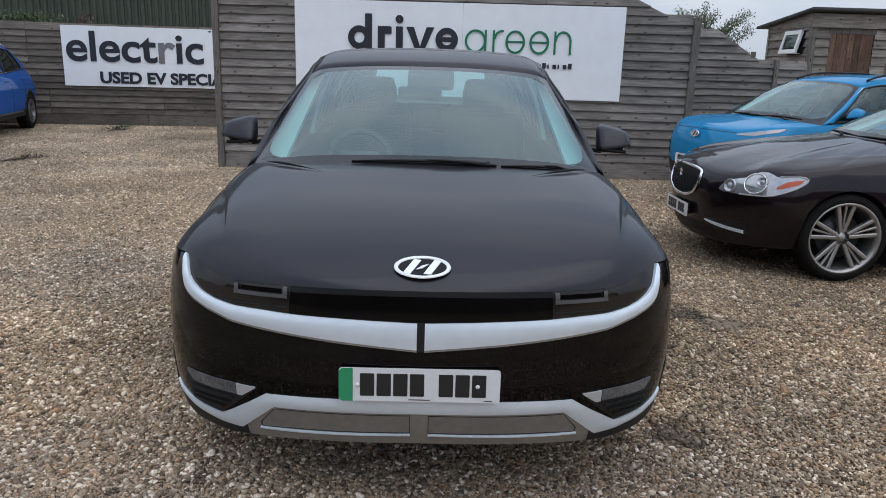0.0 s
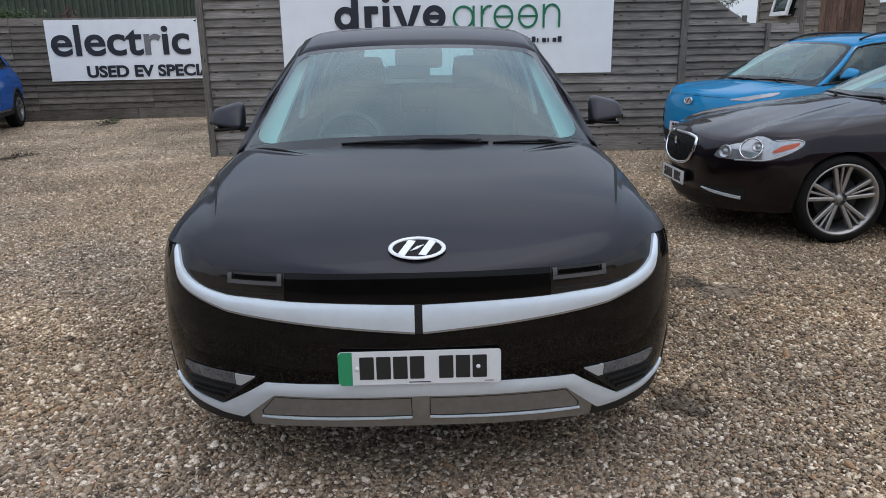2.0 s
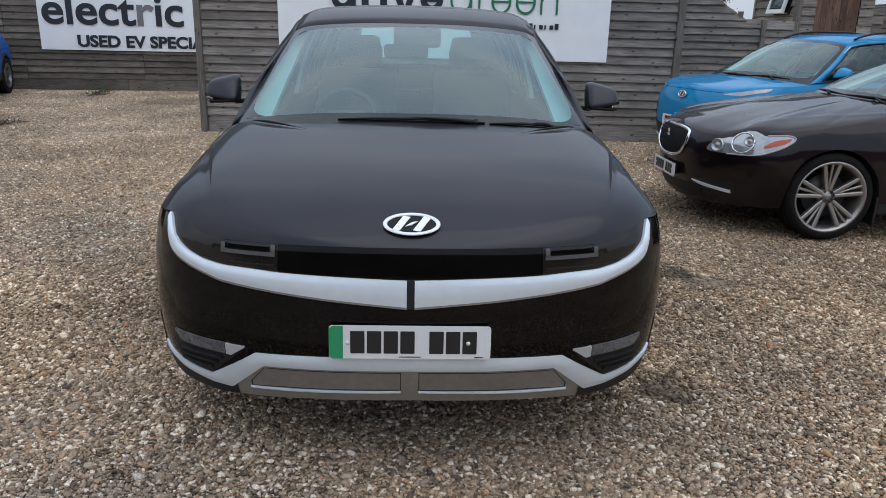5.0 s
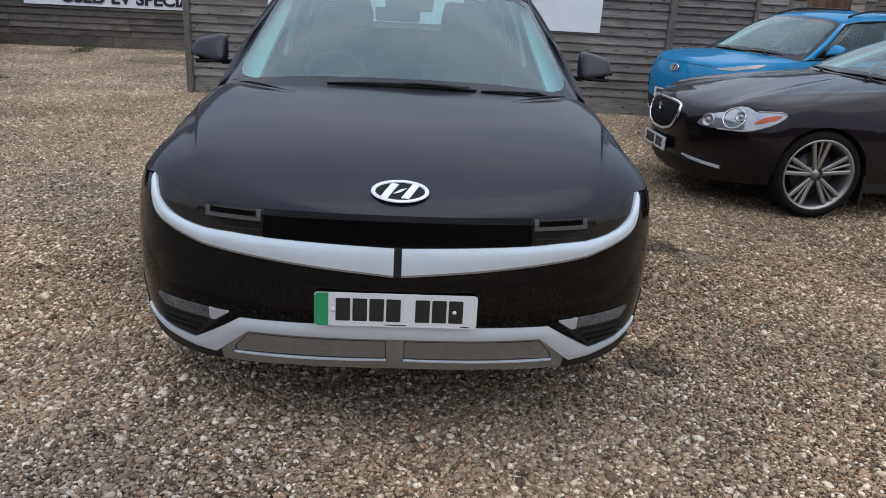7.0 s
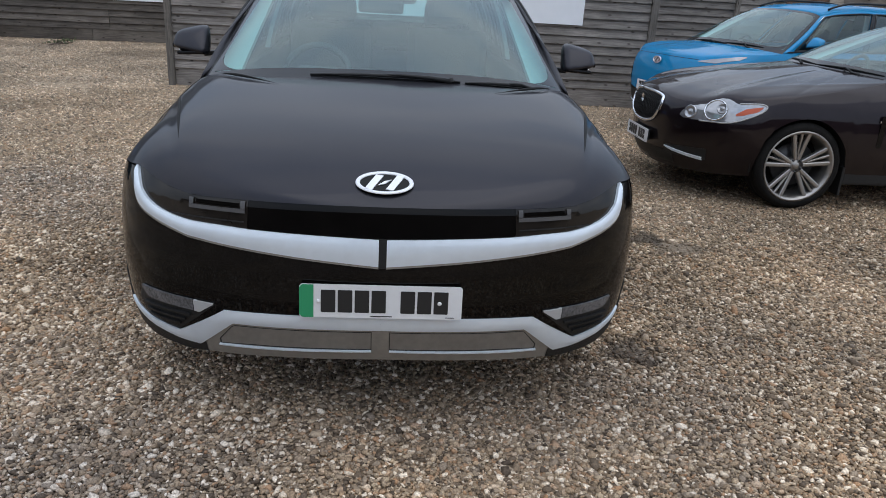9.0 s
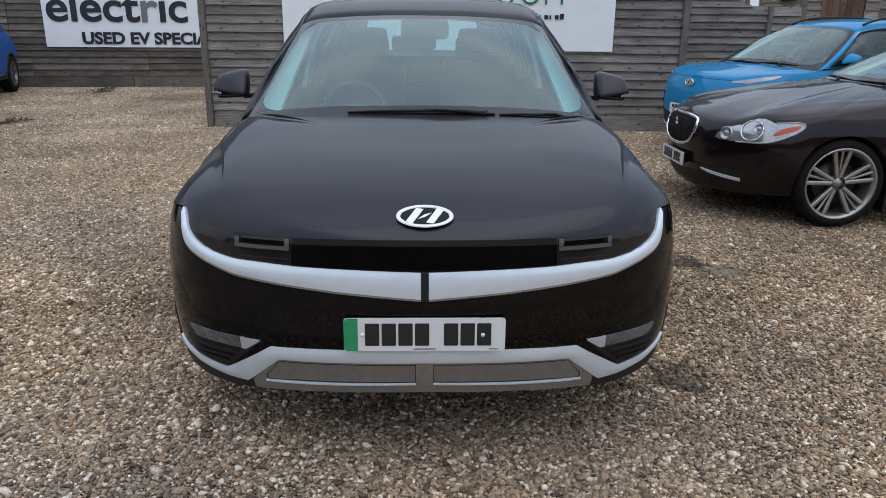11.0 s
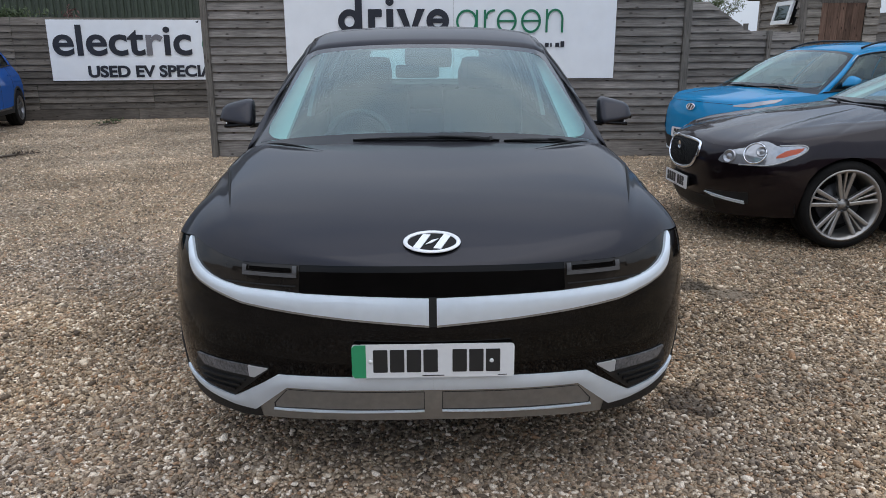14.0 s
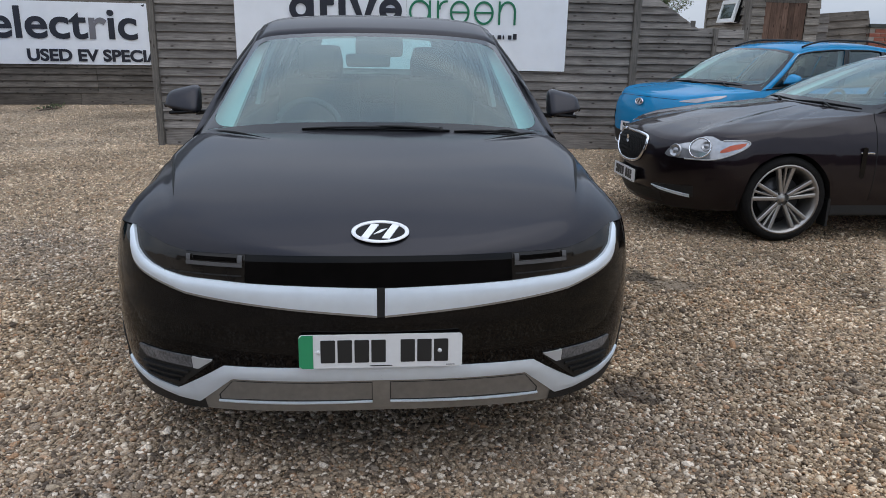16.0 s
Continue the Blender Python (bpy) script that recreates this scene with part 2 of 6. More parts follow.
def gravel(name, pebbles):
    """Washed pebbles in beige, grey, white and rust; pebbles: a sheet that has no stones of its own."""
    m = material(name, (0.3, 0.25, 0.2), 0.8, spec=0.3)
    n, l, b = nodes_of(m)
    co = n.new("ShaderNodeTexCoord")
    stops = [(0.0, (0.072, 0.058, 0.047)), (0.16, (0.17, 0.136, 0.104)), (0.36, (0.33, 0.262, 0.190)), (0.52, (0.25, 0.215, 0.18)),
             (0.68, (0.45, 0.38, 0.29)), (0.79, (0.33, 0.21, 0.13)), (0.88, (0.58, 0.52, 0.44)), (1.0, (0.80, 0.75, 0.68))]
    r = ramp(n, stops)
    patch = n.new("ShaderNodeTexNoise")
    patch.inputs["Scale"].default_value, patch.inputs["Detail"].default_value = 0.9, 5
    l.new(co.outputs["Object"], patch.inputs["Vector"])
    tone = n.new("ShaderNodeMapRange")
    tone.inputs["From Min"].default_value, tone.inputs["From Max"].default_value = 0.3, 0.7
    tone.inputs["To Min"].default_value, tone.inputs["To Max"].default_value = 0.68, 1.12
    l.new(patch.outputs["Fac"], tone.inputs["Value"])
    warm = n.new("ShaderNodeTexNoise")
    warm.inputs["Scale"].default_value, warm.inputs["Detail"].default_value = 0.45, 4
    l.new(co.outputs["Object"], warm.inputs["Vector"])
    wr = ramp(n, [(0.34, (1.03, 0.985, 0.965)), (0.58, (1.13, 1.01, 0.86)), (0.85, (1.27, 1.11, 0.92))])
    # more sand among the stones away from the cars' turning place
    axis, sand, both = n.new("ShaderNodeSeparateXYZ"), n.new("ShaderNodeMapRange"), n.new("ShaderNodeMath")
    l.new(co.outputs["Object"], axis.inputs["Vector"])
    l.new(axis.outputs["Y"], sand.inputs["Value"])
    sand.inputs["From Min"].default_value, sand.inputs["From Max"].default_value = -0.6, 6.5
    sand.inputs["To Min"].default_value, sand.inputs["To Max"].default_value = -0.04, 0.32
    both.operation = "ADD"
    l.new(warm.outputs["Fac"], both.inputs[0])
    l.new(sand.outputs["Result"], both.inputs[1])
    across, all_sand = n.new("ShaderNodeMapRange"), n.new("ShaderNodeMath")
    across.inputs["From Min"].default_value, across.inputs["From Max"].default_value = -0.8, 1.6
    across.inputs["To Min"].default_value, across.inputs["To Max"].default_value = -0.10, 0.10
    l.new(axis.outputs["X"], across.inputs["Value"])
    all_sand.operation = "ADD"
    l.new(both.outputs[0], all_sand.inputs[0])
    l.new(across.outputs["Result"], all_sand.inputs[1])
    l.new(all_sand.outputs[0], wr.inputs["Fac"])
    if pebbles:
        v = n.new("ShaderNodeTexVoronoi")
        v.inputs["Scale"].default_value = 55
        l.new(co.outputs["Object"], v.inputs["Vector"])
        sep = n.new("ShaderNodeSeparateColor")
        l.new(v.outputs["Color"], sep.inputs["Color"])
        l.new(sep.outputs["Red"], r.inputs["Fac"])
        # shade between the drawn stones put into the colour: middles paler, rims darker
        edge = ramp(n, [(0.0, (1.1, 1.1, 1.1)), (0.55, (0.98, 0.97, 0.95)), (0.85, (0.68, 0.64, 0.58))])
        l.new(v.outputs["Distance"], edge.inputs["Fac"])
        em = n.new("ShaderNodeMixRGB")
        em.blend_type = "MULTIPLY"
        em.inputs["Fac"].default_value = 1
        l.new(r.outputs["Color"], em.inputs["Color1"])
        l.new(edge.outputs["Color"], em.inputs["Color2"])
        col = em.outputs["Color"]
        bp = n.new("ShaderNodeBump")
        bp.invert = True
        bp.inputs["Strength"].default_value, bp.inputs["Distance"].default_value = 0.9, 0.012
        l.new(v.outputs["Distance"], bp.inputs["Height"])
        l.new(bp.outputs["Normal"], b.inputs["Normal"])
    else:
        geo = n.new("ShaderNodeNewGeometry")
        l.new(geo.outputs["Random Per Island"], r.inputs["Fac"])
        col = r.outputs["Color"]
        vein = n.new("ShaderNodeTexNoise")
        vein.inputs["Scale"].default_value, vein.inputs["Detail"].default_value = 165, 5
        l.new(co.outputs["Object"], vein.inputs["Vector"])
        vr = ramp(n, [(0.34, (0.62, 0.61, 0.60)), (0.52, (1.0, 0.99, 0.98)), (0.66, (1.30, 1.28, 1.24))])
        l.new(vein.outputs["Fac"], vr.inputs["Fac"])
        em = n.new("ShaderNodeMixRGB")
        em.blend_type = "MULTIPLY"
        em.inputs["Fac"].default_value = 1
        l.new(col, em.inputs["Color1"])
        l.new(vr.outputs["Color"], em.inputs["Color2"])
        col = em.outputs["Color"]
        bp = n.new("ShaderNodeBump")
        bp.inputs["Strength"].default_value, bp.inputs["Distance"].default_value = 0.4, 0.002
        l.new(vein.outputs["Fac"], bp.inputs["Height"])
        l.new(bp.outputs["Normal"], b.inputs["Normal"])
    mm = n.new("ShaderNodeMixRGB")
    mm.blend_type = "MULTIPLY"
    mm.inputs["Fac"].default_value = 1
    l.new(col, mm.inputs["Color1"])
    l.new(wr.outputs["Color"], mm.inputs["Color2"])
    col = mm.outputs["Color"]
    silt, film = n.new("ShaderNodeMapRange"), n.new("ShaderNodeMixRGB")
    silt.inputs["From Min"].default_value, silt.inputs["From Max"].default_value = 0.5, 9.0
    silt.inputs["To Min"].default_value, silt.inputs["To Max"].default_value = 0.0, 0.26
    l.new(axis.outputs["Y"], silt.inputs["Value"])
    l.new(silt.outputs["Result"], film.inputs["Fac"])
    l.new(col, film.inputs["Color1"])
    film.inputs["Color2"].default_value = (0.60, 0.515, 0.405, 1)
    col = film.outputs["Color"]
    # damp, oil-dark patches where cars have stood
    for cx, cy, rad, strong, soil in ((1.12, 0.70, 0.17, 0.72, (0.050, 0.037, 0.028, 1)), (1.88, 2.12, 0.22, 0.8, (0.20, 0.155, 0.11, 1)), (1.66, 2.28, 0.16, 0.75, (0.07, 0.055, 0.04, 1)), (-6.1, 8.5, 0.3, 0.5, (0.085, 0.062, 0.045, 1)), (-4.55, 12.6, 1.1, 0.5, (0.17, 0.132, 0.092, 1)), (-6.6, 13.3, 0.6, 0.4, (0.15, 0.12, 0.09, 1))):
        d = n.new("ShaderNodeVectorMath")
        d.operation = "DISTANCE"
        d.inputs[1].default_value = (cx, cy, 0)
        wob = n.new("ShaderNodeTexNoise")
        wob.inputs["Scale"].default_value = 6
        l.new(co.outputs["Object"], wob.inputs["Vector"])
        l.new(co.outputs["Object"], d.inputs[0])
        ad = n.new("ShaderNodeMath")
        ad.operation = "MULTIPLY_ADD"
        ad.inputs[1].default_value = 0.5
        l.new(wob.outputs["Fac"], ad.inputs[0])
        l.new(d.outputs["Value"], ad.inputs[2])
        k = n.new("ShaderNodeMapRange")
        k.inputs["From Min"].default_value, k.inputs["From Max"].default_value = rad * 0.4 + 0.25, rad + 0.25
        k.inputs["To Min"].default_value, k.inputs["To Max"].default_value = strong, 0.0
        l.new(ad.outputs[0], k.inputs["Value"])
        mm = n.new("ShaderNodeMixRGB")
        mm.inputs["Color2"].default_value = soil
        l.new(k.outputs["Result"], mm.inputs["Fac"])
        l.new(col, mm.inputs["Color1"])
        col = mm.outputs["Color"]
    # stones up to a fifth paler round a point left of the black car
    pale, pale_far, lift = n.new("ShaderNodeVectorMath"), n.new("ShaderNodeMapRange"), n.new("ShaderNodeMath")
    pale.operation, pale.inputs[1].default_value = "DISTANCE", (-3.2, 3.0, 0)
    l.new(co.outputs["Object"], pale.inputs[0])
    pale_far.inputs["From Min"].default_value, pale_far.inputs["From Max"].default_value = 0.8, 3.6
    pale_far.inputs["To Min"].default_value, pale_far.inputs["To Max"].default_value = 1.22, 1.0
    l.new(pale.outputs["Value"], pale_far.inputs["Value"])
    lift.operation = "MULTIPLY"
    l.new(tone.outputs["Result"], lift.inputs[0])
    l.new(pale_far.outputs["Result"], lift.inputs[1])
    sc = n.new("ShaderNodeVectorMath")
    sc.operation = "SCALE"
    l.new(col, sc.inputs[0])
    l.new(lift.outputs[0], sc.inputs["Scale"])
    l.new(sc.outputs["Vector"], b.inputs["Base Color"])
    return m


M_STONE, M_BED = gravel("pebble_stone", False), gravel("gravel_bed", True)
M_FENCE = timber("weathered_fence_timber", (0.118, 0.106, 0.096), (0.315, 0.288, 0.262))
M_FENCE_OLD = timber("old_brown_fence_timber", (0.082, 0.070, 0.060), (0.215, 0.188, 0.160))
M_POST = timber("weathered_post_timber", (0.09, 0.082, 0.072), (0.22, 0.20, 0.178), "Z")
M_SHED = timber("weathered_shed_timber", (0.13, 0.115, 0.10), (0.40, 0.36, 0.31))
M_DOOR = timber("brown_door_timber", (0.085, 0.05, 0.036), (0.20, 0.125, 0.092), "Z")
M_FELT = speckle(material("roofing_felt", (0.05, 0.055, 0.052), 0.9), 40, 0.3, 0.4, 120)
M_GREEN_SHEET = speckle(material("green_steel_sheet", (0.048, 0.060, 0.040), 0.5), 6, 0.2, rough_amount=0.1)
M_SIGN = speckle(material("white_sign_panel", (0.82, 0.84, 0.87), 0.35), 5, 0.04, dirt=(0.5, 0.5, 0.48), dirt_amount=0.12)
M_NAVY = speckle(material("dark_navy_acrylic", (0.020, 0.022, 0.032), 0.3), 8, 0.15)
M_NAVY_GREY = speckle(material("greyish_navy_acrylic", (0.17, 0.165, 0.18), 0.35), 8, 0.1)
M_SIGN_GREEN = speckle(material("green_acrylic", (0.012, 0.17, 0.085), 0.3), 8, 0.12)
M_WHITE_PVC = speckle(material("white_plastic_frame", (0.75, 0.75, 0.73), 0.4), 12, 0.06)
M_BRICK = speckle(material("red_brick", (0.26, 0.085, 0.055), 0.85), 60, 0.3, 0.5, 150)
M_MORTAR = speckle(material("mortar", (0.30, 0.27, 0.24), 0.95), 60, 0.15)
M_LEAF = speckle(material("leaf_green", (0.085, 0.115, 0.050), 0.6), 20, 0.35)
M_DEAD_LEAF = speckle(material("dead_leaf", (0.07, 0.05, 0.038), 0.8), 20, 0.3)
M_BUD = material("pink_seed_head", (0.22, 0.11, 0.10), 0.8)
M_BARK = speckle(material("bark", (0.11, 0.085, 0.065), 0.9), 30, 0.3, 0.6, 60)
M_BLACK_PAINT = paint("black_pearl_paint", (0.0255, 0.0248, 0.0305), 0.8, 0.50, 0.50)
M_PLUM_PAINT = paint("dark_plum_paint", (0.0128, 0.0080, 0.0106), 0.8, 0.50, 0.80)
M_SKY_PAINT = paint("bright_blue_paint", (0.010, 0.20, 0.41), 0.1, 0.4)
M_ROYAL_PAINT = paint("royal_blue_paint", (0.011, 0.085, 0.33), 0.1, 0.4)
M_TEAL_PAINT = paint("dark_teal_paint", (0.018, 0.042, 0.060), 0.2, 0.35)
M_GLOSS_BLACK = speckle(material("gloss_black_trim", (0.0032, 0.0028, 0.0027), 0.03, 0.0, 0.0, 0.22), 14, 0.4)
M_FRIT = speckle(material("black_glass_border", (0.014, 0.0145, 0.016), 0.10, 0.0, 0.0, 0.42), 20, 0.3, rough_amount=0.05)
M_SATIN_SILVER = speckle(material("satin_silver_trim", (0.69, 0.755, 0.815), 0.36, 0.32), 25, 0.04, rough_amount=0.04)
M_SKID = speckle(material("warm_grey_trim", (0.235, 0.215, 0.188), 0.5, 0.2), 40, 0.12, 0.15, 400)
M_SKID_DARK = speckle(material("warm_grey_inset", (0.185, 0.168, 0.146), 0.55, 0.1), 40, 0.15, 0.25, 500)
M_BLACK_PLASTIC = speckle(material("black_textured_plastic", (0.011, 0.011, 0.011), 0.55, 0.0, 0.0, 0.35), 60, 0.25, 0.3, 600)
M_LAMP_DARK = speckle(material("smoked_lamp_lens", (0.015, 0.0125, 0.0105), 0.04, 0.0, 0.0, 0.40), 14, 0.3)
M_LAMP_GREY = speckle(material("grey_light_guide", (0.085, 0.084, 0.086), 0.3, 0.1), 60, 0.1)
M_LAMP_CLEAR = speckle(material("clear_lamp_lens", (0.34, 0.345, 0.36), 0.14, 0.4), 90, 0.14)
M_FOG = speckle(material("grey_fog_lens", (0.11, 0.11, 0.115), 0.15, 0.1), 120, 0.5)
M_LAMP_SMOKE = speckle(material("grey_lamp_bowl", (0.40, 0.405, 0.42), 0.10, 0.65), 30, 0.22)
M_LAMP_WHITE = material("white_reflector", (0.40, 0.40, 0.40), 0.3, 0.0)
M_AMBER = material("amber_lens", (0.46, 0.085, 0.035), 0.15)
M_RED_LENS = material("red_tail_lens", (0.16, 0.008, 0.008), 0.15)
M_CHROME = material("chrome", (0.72, 0.74, 0.77), 0.12, 1.0)
M_ALLOY = speckle(material("silver_alloy", (0.33, 0.315, 0.298), 0.36, 0.8), 50, 0.08)
M_ALLOY_DARK = speckle(material("dark_alloy", (0.06, 0.06, 0.062), 0.4, 0.6), 50, 0.15)
M_ALLOY_GREY = speckle(material("grey_alloy", (0.20, 0.20, 0.205), 0.35, 0.8), 50, 0.1)
M_RUBBER = speckle(material("tyre_rubber", (0.010, 0.0095, 0.009), 0.8, 0.0, 0.0, 0.12), 60, 0.3, 0.3, 200)
M_PLATE = speckle(material("white_plate", (0.66, 0.66, 0.66), 0.45), 60, 0.03)
M_PLATE_GREEN = material("green_plate_band", (0.022, 0.26, 0.11), 0.45)
M_INK = material("black_plate_ink", (0.012, 0.012, 0.012), 0.5)
M_EMBLEM = material("white_silver_emblem", (0.78, 0.78, 0.79), 0.3, 0.3)
M_CABIN = speckle(material("dark_cabin_plastic", (0.035, 0.036, 0.038), 0.7), 50, 0.15)
M_LINING = speckle(material("pale_cabin_lining", (0.62, 0.62, 0.60), 0.8), 60, 0.05, 0.2, 500)
M_SHELF = speckle(material("pale_grey_cabin_plastic", (0.16, 0.165, 0.17), 0.55), 40, 0.08)
M_PILLAR = speckle(material("grey_pillar_lining", (0.21, 0.22, 0.22), 0.8), 60, 0.05)
M_FABRIC = speckle(material("grey_seat_fabric", (0.016, 0.017, 0.018), 0.9), 80, 0.15)
M_SCREEN = glazing("windscreen_glass", (0.50, 0.77, 0.75), 0.135)
M_PANE = glazing("side_glass", (0.62, 0.80, 0.81))
M_PRIVACY = glazing("privacy_glass", (0.16, 0.18, 0.19))
M_CARD = material("turquoise_price_card", (0.05, 0.42, 0.50), 0.5)
M_GAP_AND_SHADE = material("dark_gap_and_shade", (0.006, 0.006, 0.006), 0.9)


# ---- helpers for building ----
def mesh_of(name, verts, faces, smooth=False):
    me = bpy.data.meshes.new(name)
    me.from_pydata([tuple(map(float, v)) for v in verts], [], faces)
    me.update()
    if smooth:
        me.polygons.foreach_set("use_smooth", [True] * len(me.polygons))
    return me


def part(name, me, mat, parent=None, label="", m=None):
    """Links a mesh or bmesh as one object, under a thing where one is given."""
    if isinstance(me, bmesh.types.BMesh):
        data = bpy.data.meshes.new(name)
        me.to_mesh(data)
        me.free()
        me = data
    if mat and not me.materials:
        me.materials.append(mat)
    ob = new(name, me)
    if parent:
        ob.parent = parent
    if m is not None:
        ob.matrix_basis = m
    return tagged(ob, label)


def thing(name, m, label, category, group="", kind=""):
    ob = new(name)
    ob.empty_display_size = 0.2
    ob.matrix_basis = m
    return tagged(ob, label, category, group, kind)


def box(x0, x1, y0, y1, z0, z1, bevel=0.0):
    bm = bmesh.new()
    bmesh.ops.create_cube(bm, size=1, matrix=Matrix.LocRotScale(((x0 + x1) / 2, (y0 + y1) / 2, (z0 + z1) / 2), None, (x1 - x0, y1 - y0, z1 - z0)))
    if bevel:
        bmesh.ops.bevel(bm, geom=bm.edges[:], offset=bevel, segments=2, affect="EDGES", profile=0.6)
    return bm


def prism(outline, y0, y1, bevel=0.0):
    """An outline in x and z, pushed from y0 to y1."""
    bm = bmesh.new()
    a = [bm.verts.new((x, y0, z)) for x, z in outline]
    b = [bm.verts.new((x, y1, z)) for x, z in outline]
    bm.faces.new(a)
    bm.faces.new(b[::-1])
    for i in range(len(a)):
        j = (i + 1) % len(a)
        bm.faces.new((a[i], b[i], b[j], a[j]))
    bmesh.ops.recalc_face_normals(bm, faces=bm.faces)
    if bevel:
        bmesh.ops.bevel(bm, geom=[e for e in bm.edges if len({round(v.co.y, 5) for v in e.verts}) == 1 and abs(e.verts[0].co.y - y0) < 1e-6],
                        offset=bevel, segments=1, affect="EDGES")
    return bm


def lathe(profile, steps=40, axis="X"):
    """A ring of (radius, along) points turned round an axis."""
    verts, faces, n = [], [], len(profile)
    for i in range(steps):
        a = 2 * math.pi * i / steps
        for r, h in profile:
            verts.append((h, r * math.cos(a), r * math.sin(a)) if axis == "X" else (r * math.cos(a), r * math.sin(a), h))
    for i in range(steps):
        for k in range(n - 1):
            j = (i + 1) % steps
            faces.append((i * n + k, j * n + k, j * n + k + 1, i * n + k + 1))
    return mesh_of("turned", verts, faces, True)


def sheet(rows, smooth=True, name="sheet"):
    """A skin through rows of points."""
    nu, verts, faces = len(rows[0]), [p for r in rows for p in r], []
    for i in range(len(rows) - 1):
        for j in range(nu - 1):
            a = i * nu + j
            faces.append((a, a + 1, a + nu + 1, a + nu))
    me = mesh_of(name, verts, faces, smooth)
    bm = bmesh.new()
    bm.from_mesh(me)
    bmesh.ops.remove_doubles(bm, verts=bm.verts, dist=0.0004)
    bmesh.ops.recalc_face_normals(bm, faces=bm.faces)
    bm.to_mesh(me)
    bm.free()
    if smooth:
        me.polygons.foreach_set("use_smooth", [True] * len(me.polygons))
        me.set_sharp_from_angle(angle=radians(38))
    return me


def thicken(ob, amount):
    md = ob.modifiers.new("thickness", "SOLIDIFY")
    md.thickness, md.offset = amount, -1
    return ob


def tube(points, radius, sides=8):
    bm, rings = bmesh.new(), []
    pts = [Vector(p) for p in points]
    for i, p in enumerate(pts):
        t = (pts[min(i + 1, len(pts) - 1)] - pts[max(i - 1, 0)]).normalized()
        a = t.cross((0, 0, 1) if abs(t.z) < 0.9 else (1, 0, 0)).normalized()
        b = t.cross(a)
        r = radius[i] if isinstance(radius, (list, tuple)) else radius
        rings.append([bm.verts.new(p + r * (a * math.cos(k * 2 * math.pi / sides) + b * math.sin(k * 2 * math.pi / sides))) for k in range(sides)])
    for u, v in zip(rings, rings[1:]):
        for k in range(sides):
            bm.faces.new((u[k], u[(k + 1) % sides], v[(k + 1) % sides], v[k])).smooth = True
    bm.faces.new(rings[0][::-1])
    bm.faces.new(rings[-1])
    bmesh.ops.recalc_face_normals(bm, faces=bm.faces)
    return bm


def words(text, x0, x1, z0, z1, depth, weight=0.0):
    """Raised lettering that fills a box in x and z, its back at y = 0: a mesh for each letter."""
    cu = bpy.data.curves.new("lettering", "FONT")
    cu.body, cu.extrude, cu.offset, cu.bevel_depth, cu.resolution_u = text, 0.5, weight, 0.0, 6
    ob = new("lettering", cu)
    bpy.context.view_layer.update()
    me = bpy.data.meshes.new_from_object(ob.evaluated_get(bpy.context.evaluated_depsgraph_get()))
    bpy.data.objects.remove(ob)
    co = np.empty(len(me.vertices) * 3)
    me.vertices.foreach_get("co", co)
    co = co.reshape(-1, 3)
    lo, hi = co.min(0), co.max(0)
    f = (co - lo) / (hi - lo)
    co = np.stack([x0 + f[:, 0] * (x1 - x0), -f[:, 2] * depth, z0 + f[:, 1] * (z1 - z0)], 1)
    me.vertices.foreach_set("co", co.ravel())
    me.update()
    # one mesh a letter: faces that share a stretch of x belong together
    spans = sorted((min(co[v][0] for v in p.vertices), max(co[v][0] for v in p.vertices), p.index) for p in me.polygons)
    groups, reach = [], -1e9
    for a, b, k in spans:
        if a > reach + 1e-5:
            groups.append([])
        groups[-1].append(k)
        reach = max(reach, b)
    out = []
    for g in groups:
        used, faces = {}, []
        for k in g:
            faces.append([used.setdefault(v, len(used)) for v in me.polygons[k].vertices])
        out.append(mesh_of("letter", [co[v] for v in used], faces))
    return out


def softened(points, closed, times=2):
    """Cuts the corners of an outline, again and again."""
    p = [tuple(q) for q in points]
    for _ in range(times):
        out = [] if closed else [p[0]]
        for a, b in zip(p, p[1:] + (p[:1] if closed else [])):
            out.append(tuple(u * 0.75 + v * 0.25 for u, v in zip(a, b)))
            out.append(tuple(u * 0.25 + v * 0.75 for u, v in zip(a, b)))
        p = out if closed else out + [p[-1]]
    return p


def rounded(x0, x1, z0, z1, r, n=5):
    out = []
    for cx, cz, a in ((x1 - r, z1 - r, 0), (x0 + r, z1 - r, 90), (x0 + r, z0 + r, 180), (x1 - r, z0 + r, 270)):
        out += [(cx + r * math.cos(radians(a + 90 * i / n)), cz + r * math.sin(radians(a + 90 * i / n))) for i in range(n + 1)]
    return out


# ---- ground ----
def ground_sheet():
    xs = np.concatenate([-np.geomspace(300, 12, 14), np.linspace(-10, 10, 41), np.geomspace(12, 300, 14)])
    ys = np.concatenate([-np.geomspace(300, 5, 14), np.linspace(-4, 16, 41), np.geomspace(18, 300, 14)])
    rows = []
    for y in ys:
        rows.append([(x, y, -0.012 + (0.008 * noise.noise((x * 0.8, y * 0.8, 0)) if abs(x) < 11 and -5 < y < 17 else -0.004)) for x in xs])
    return sheet(rows, True, "ground")


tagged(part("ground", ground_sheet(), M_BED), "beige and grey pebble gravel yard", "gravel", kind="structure")


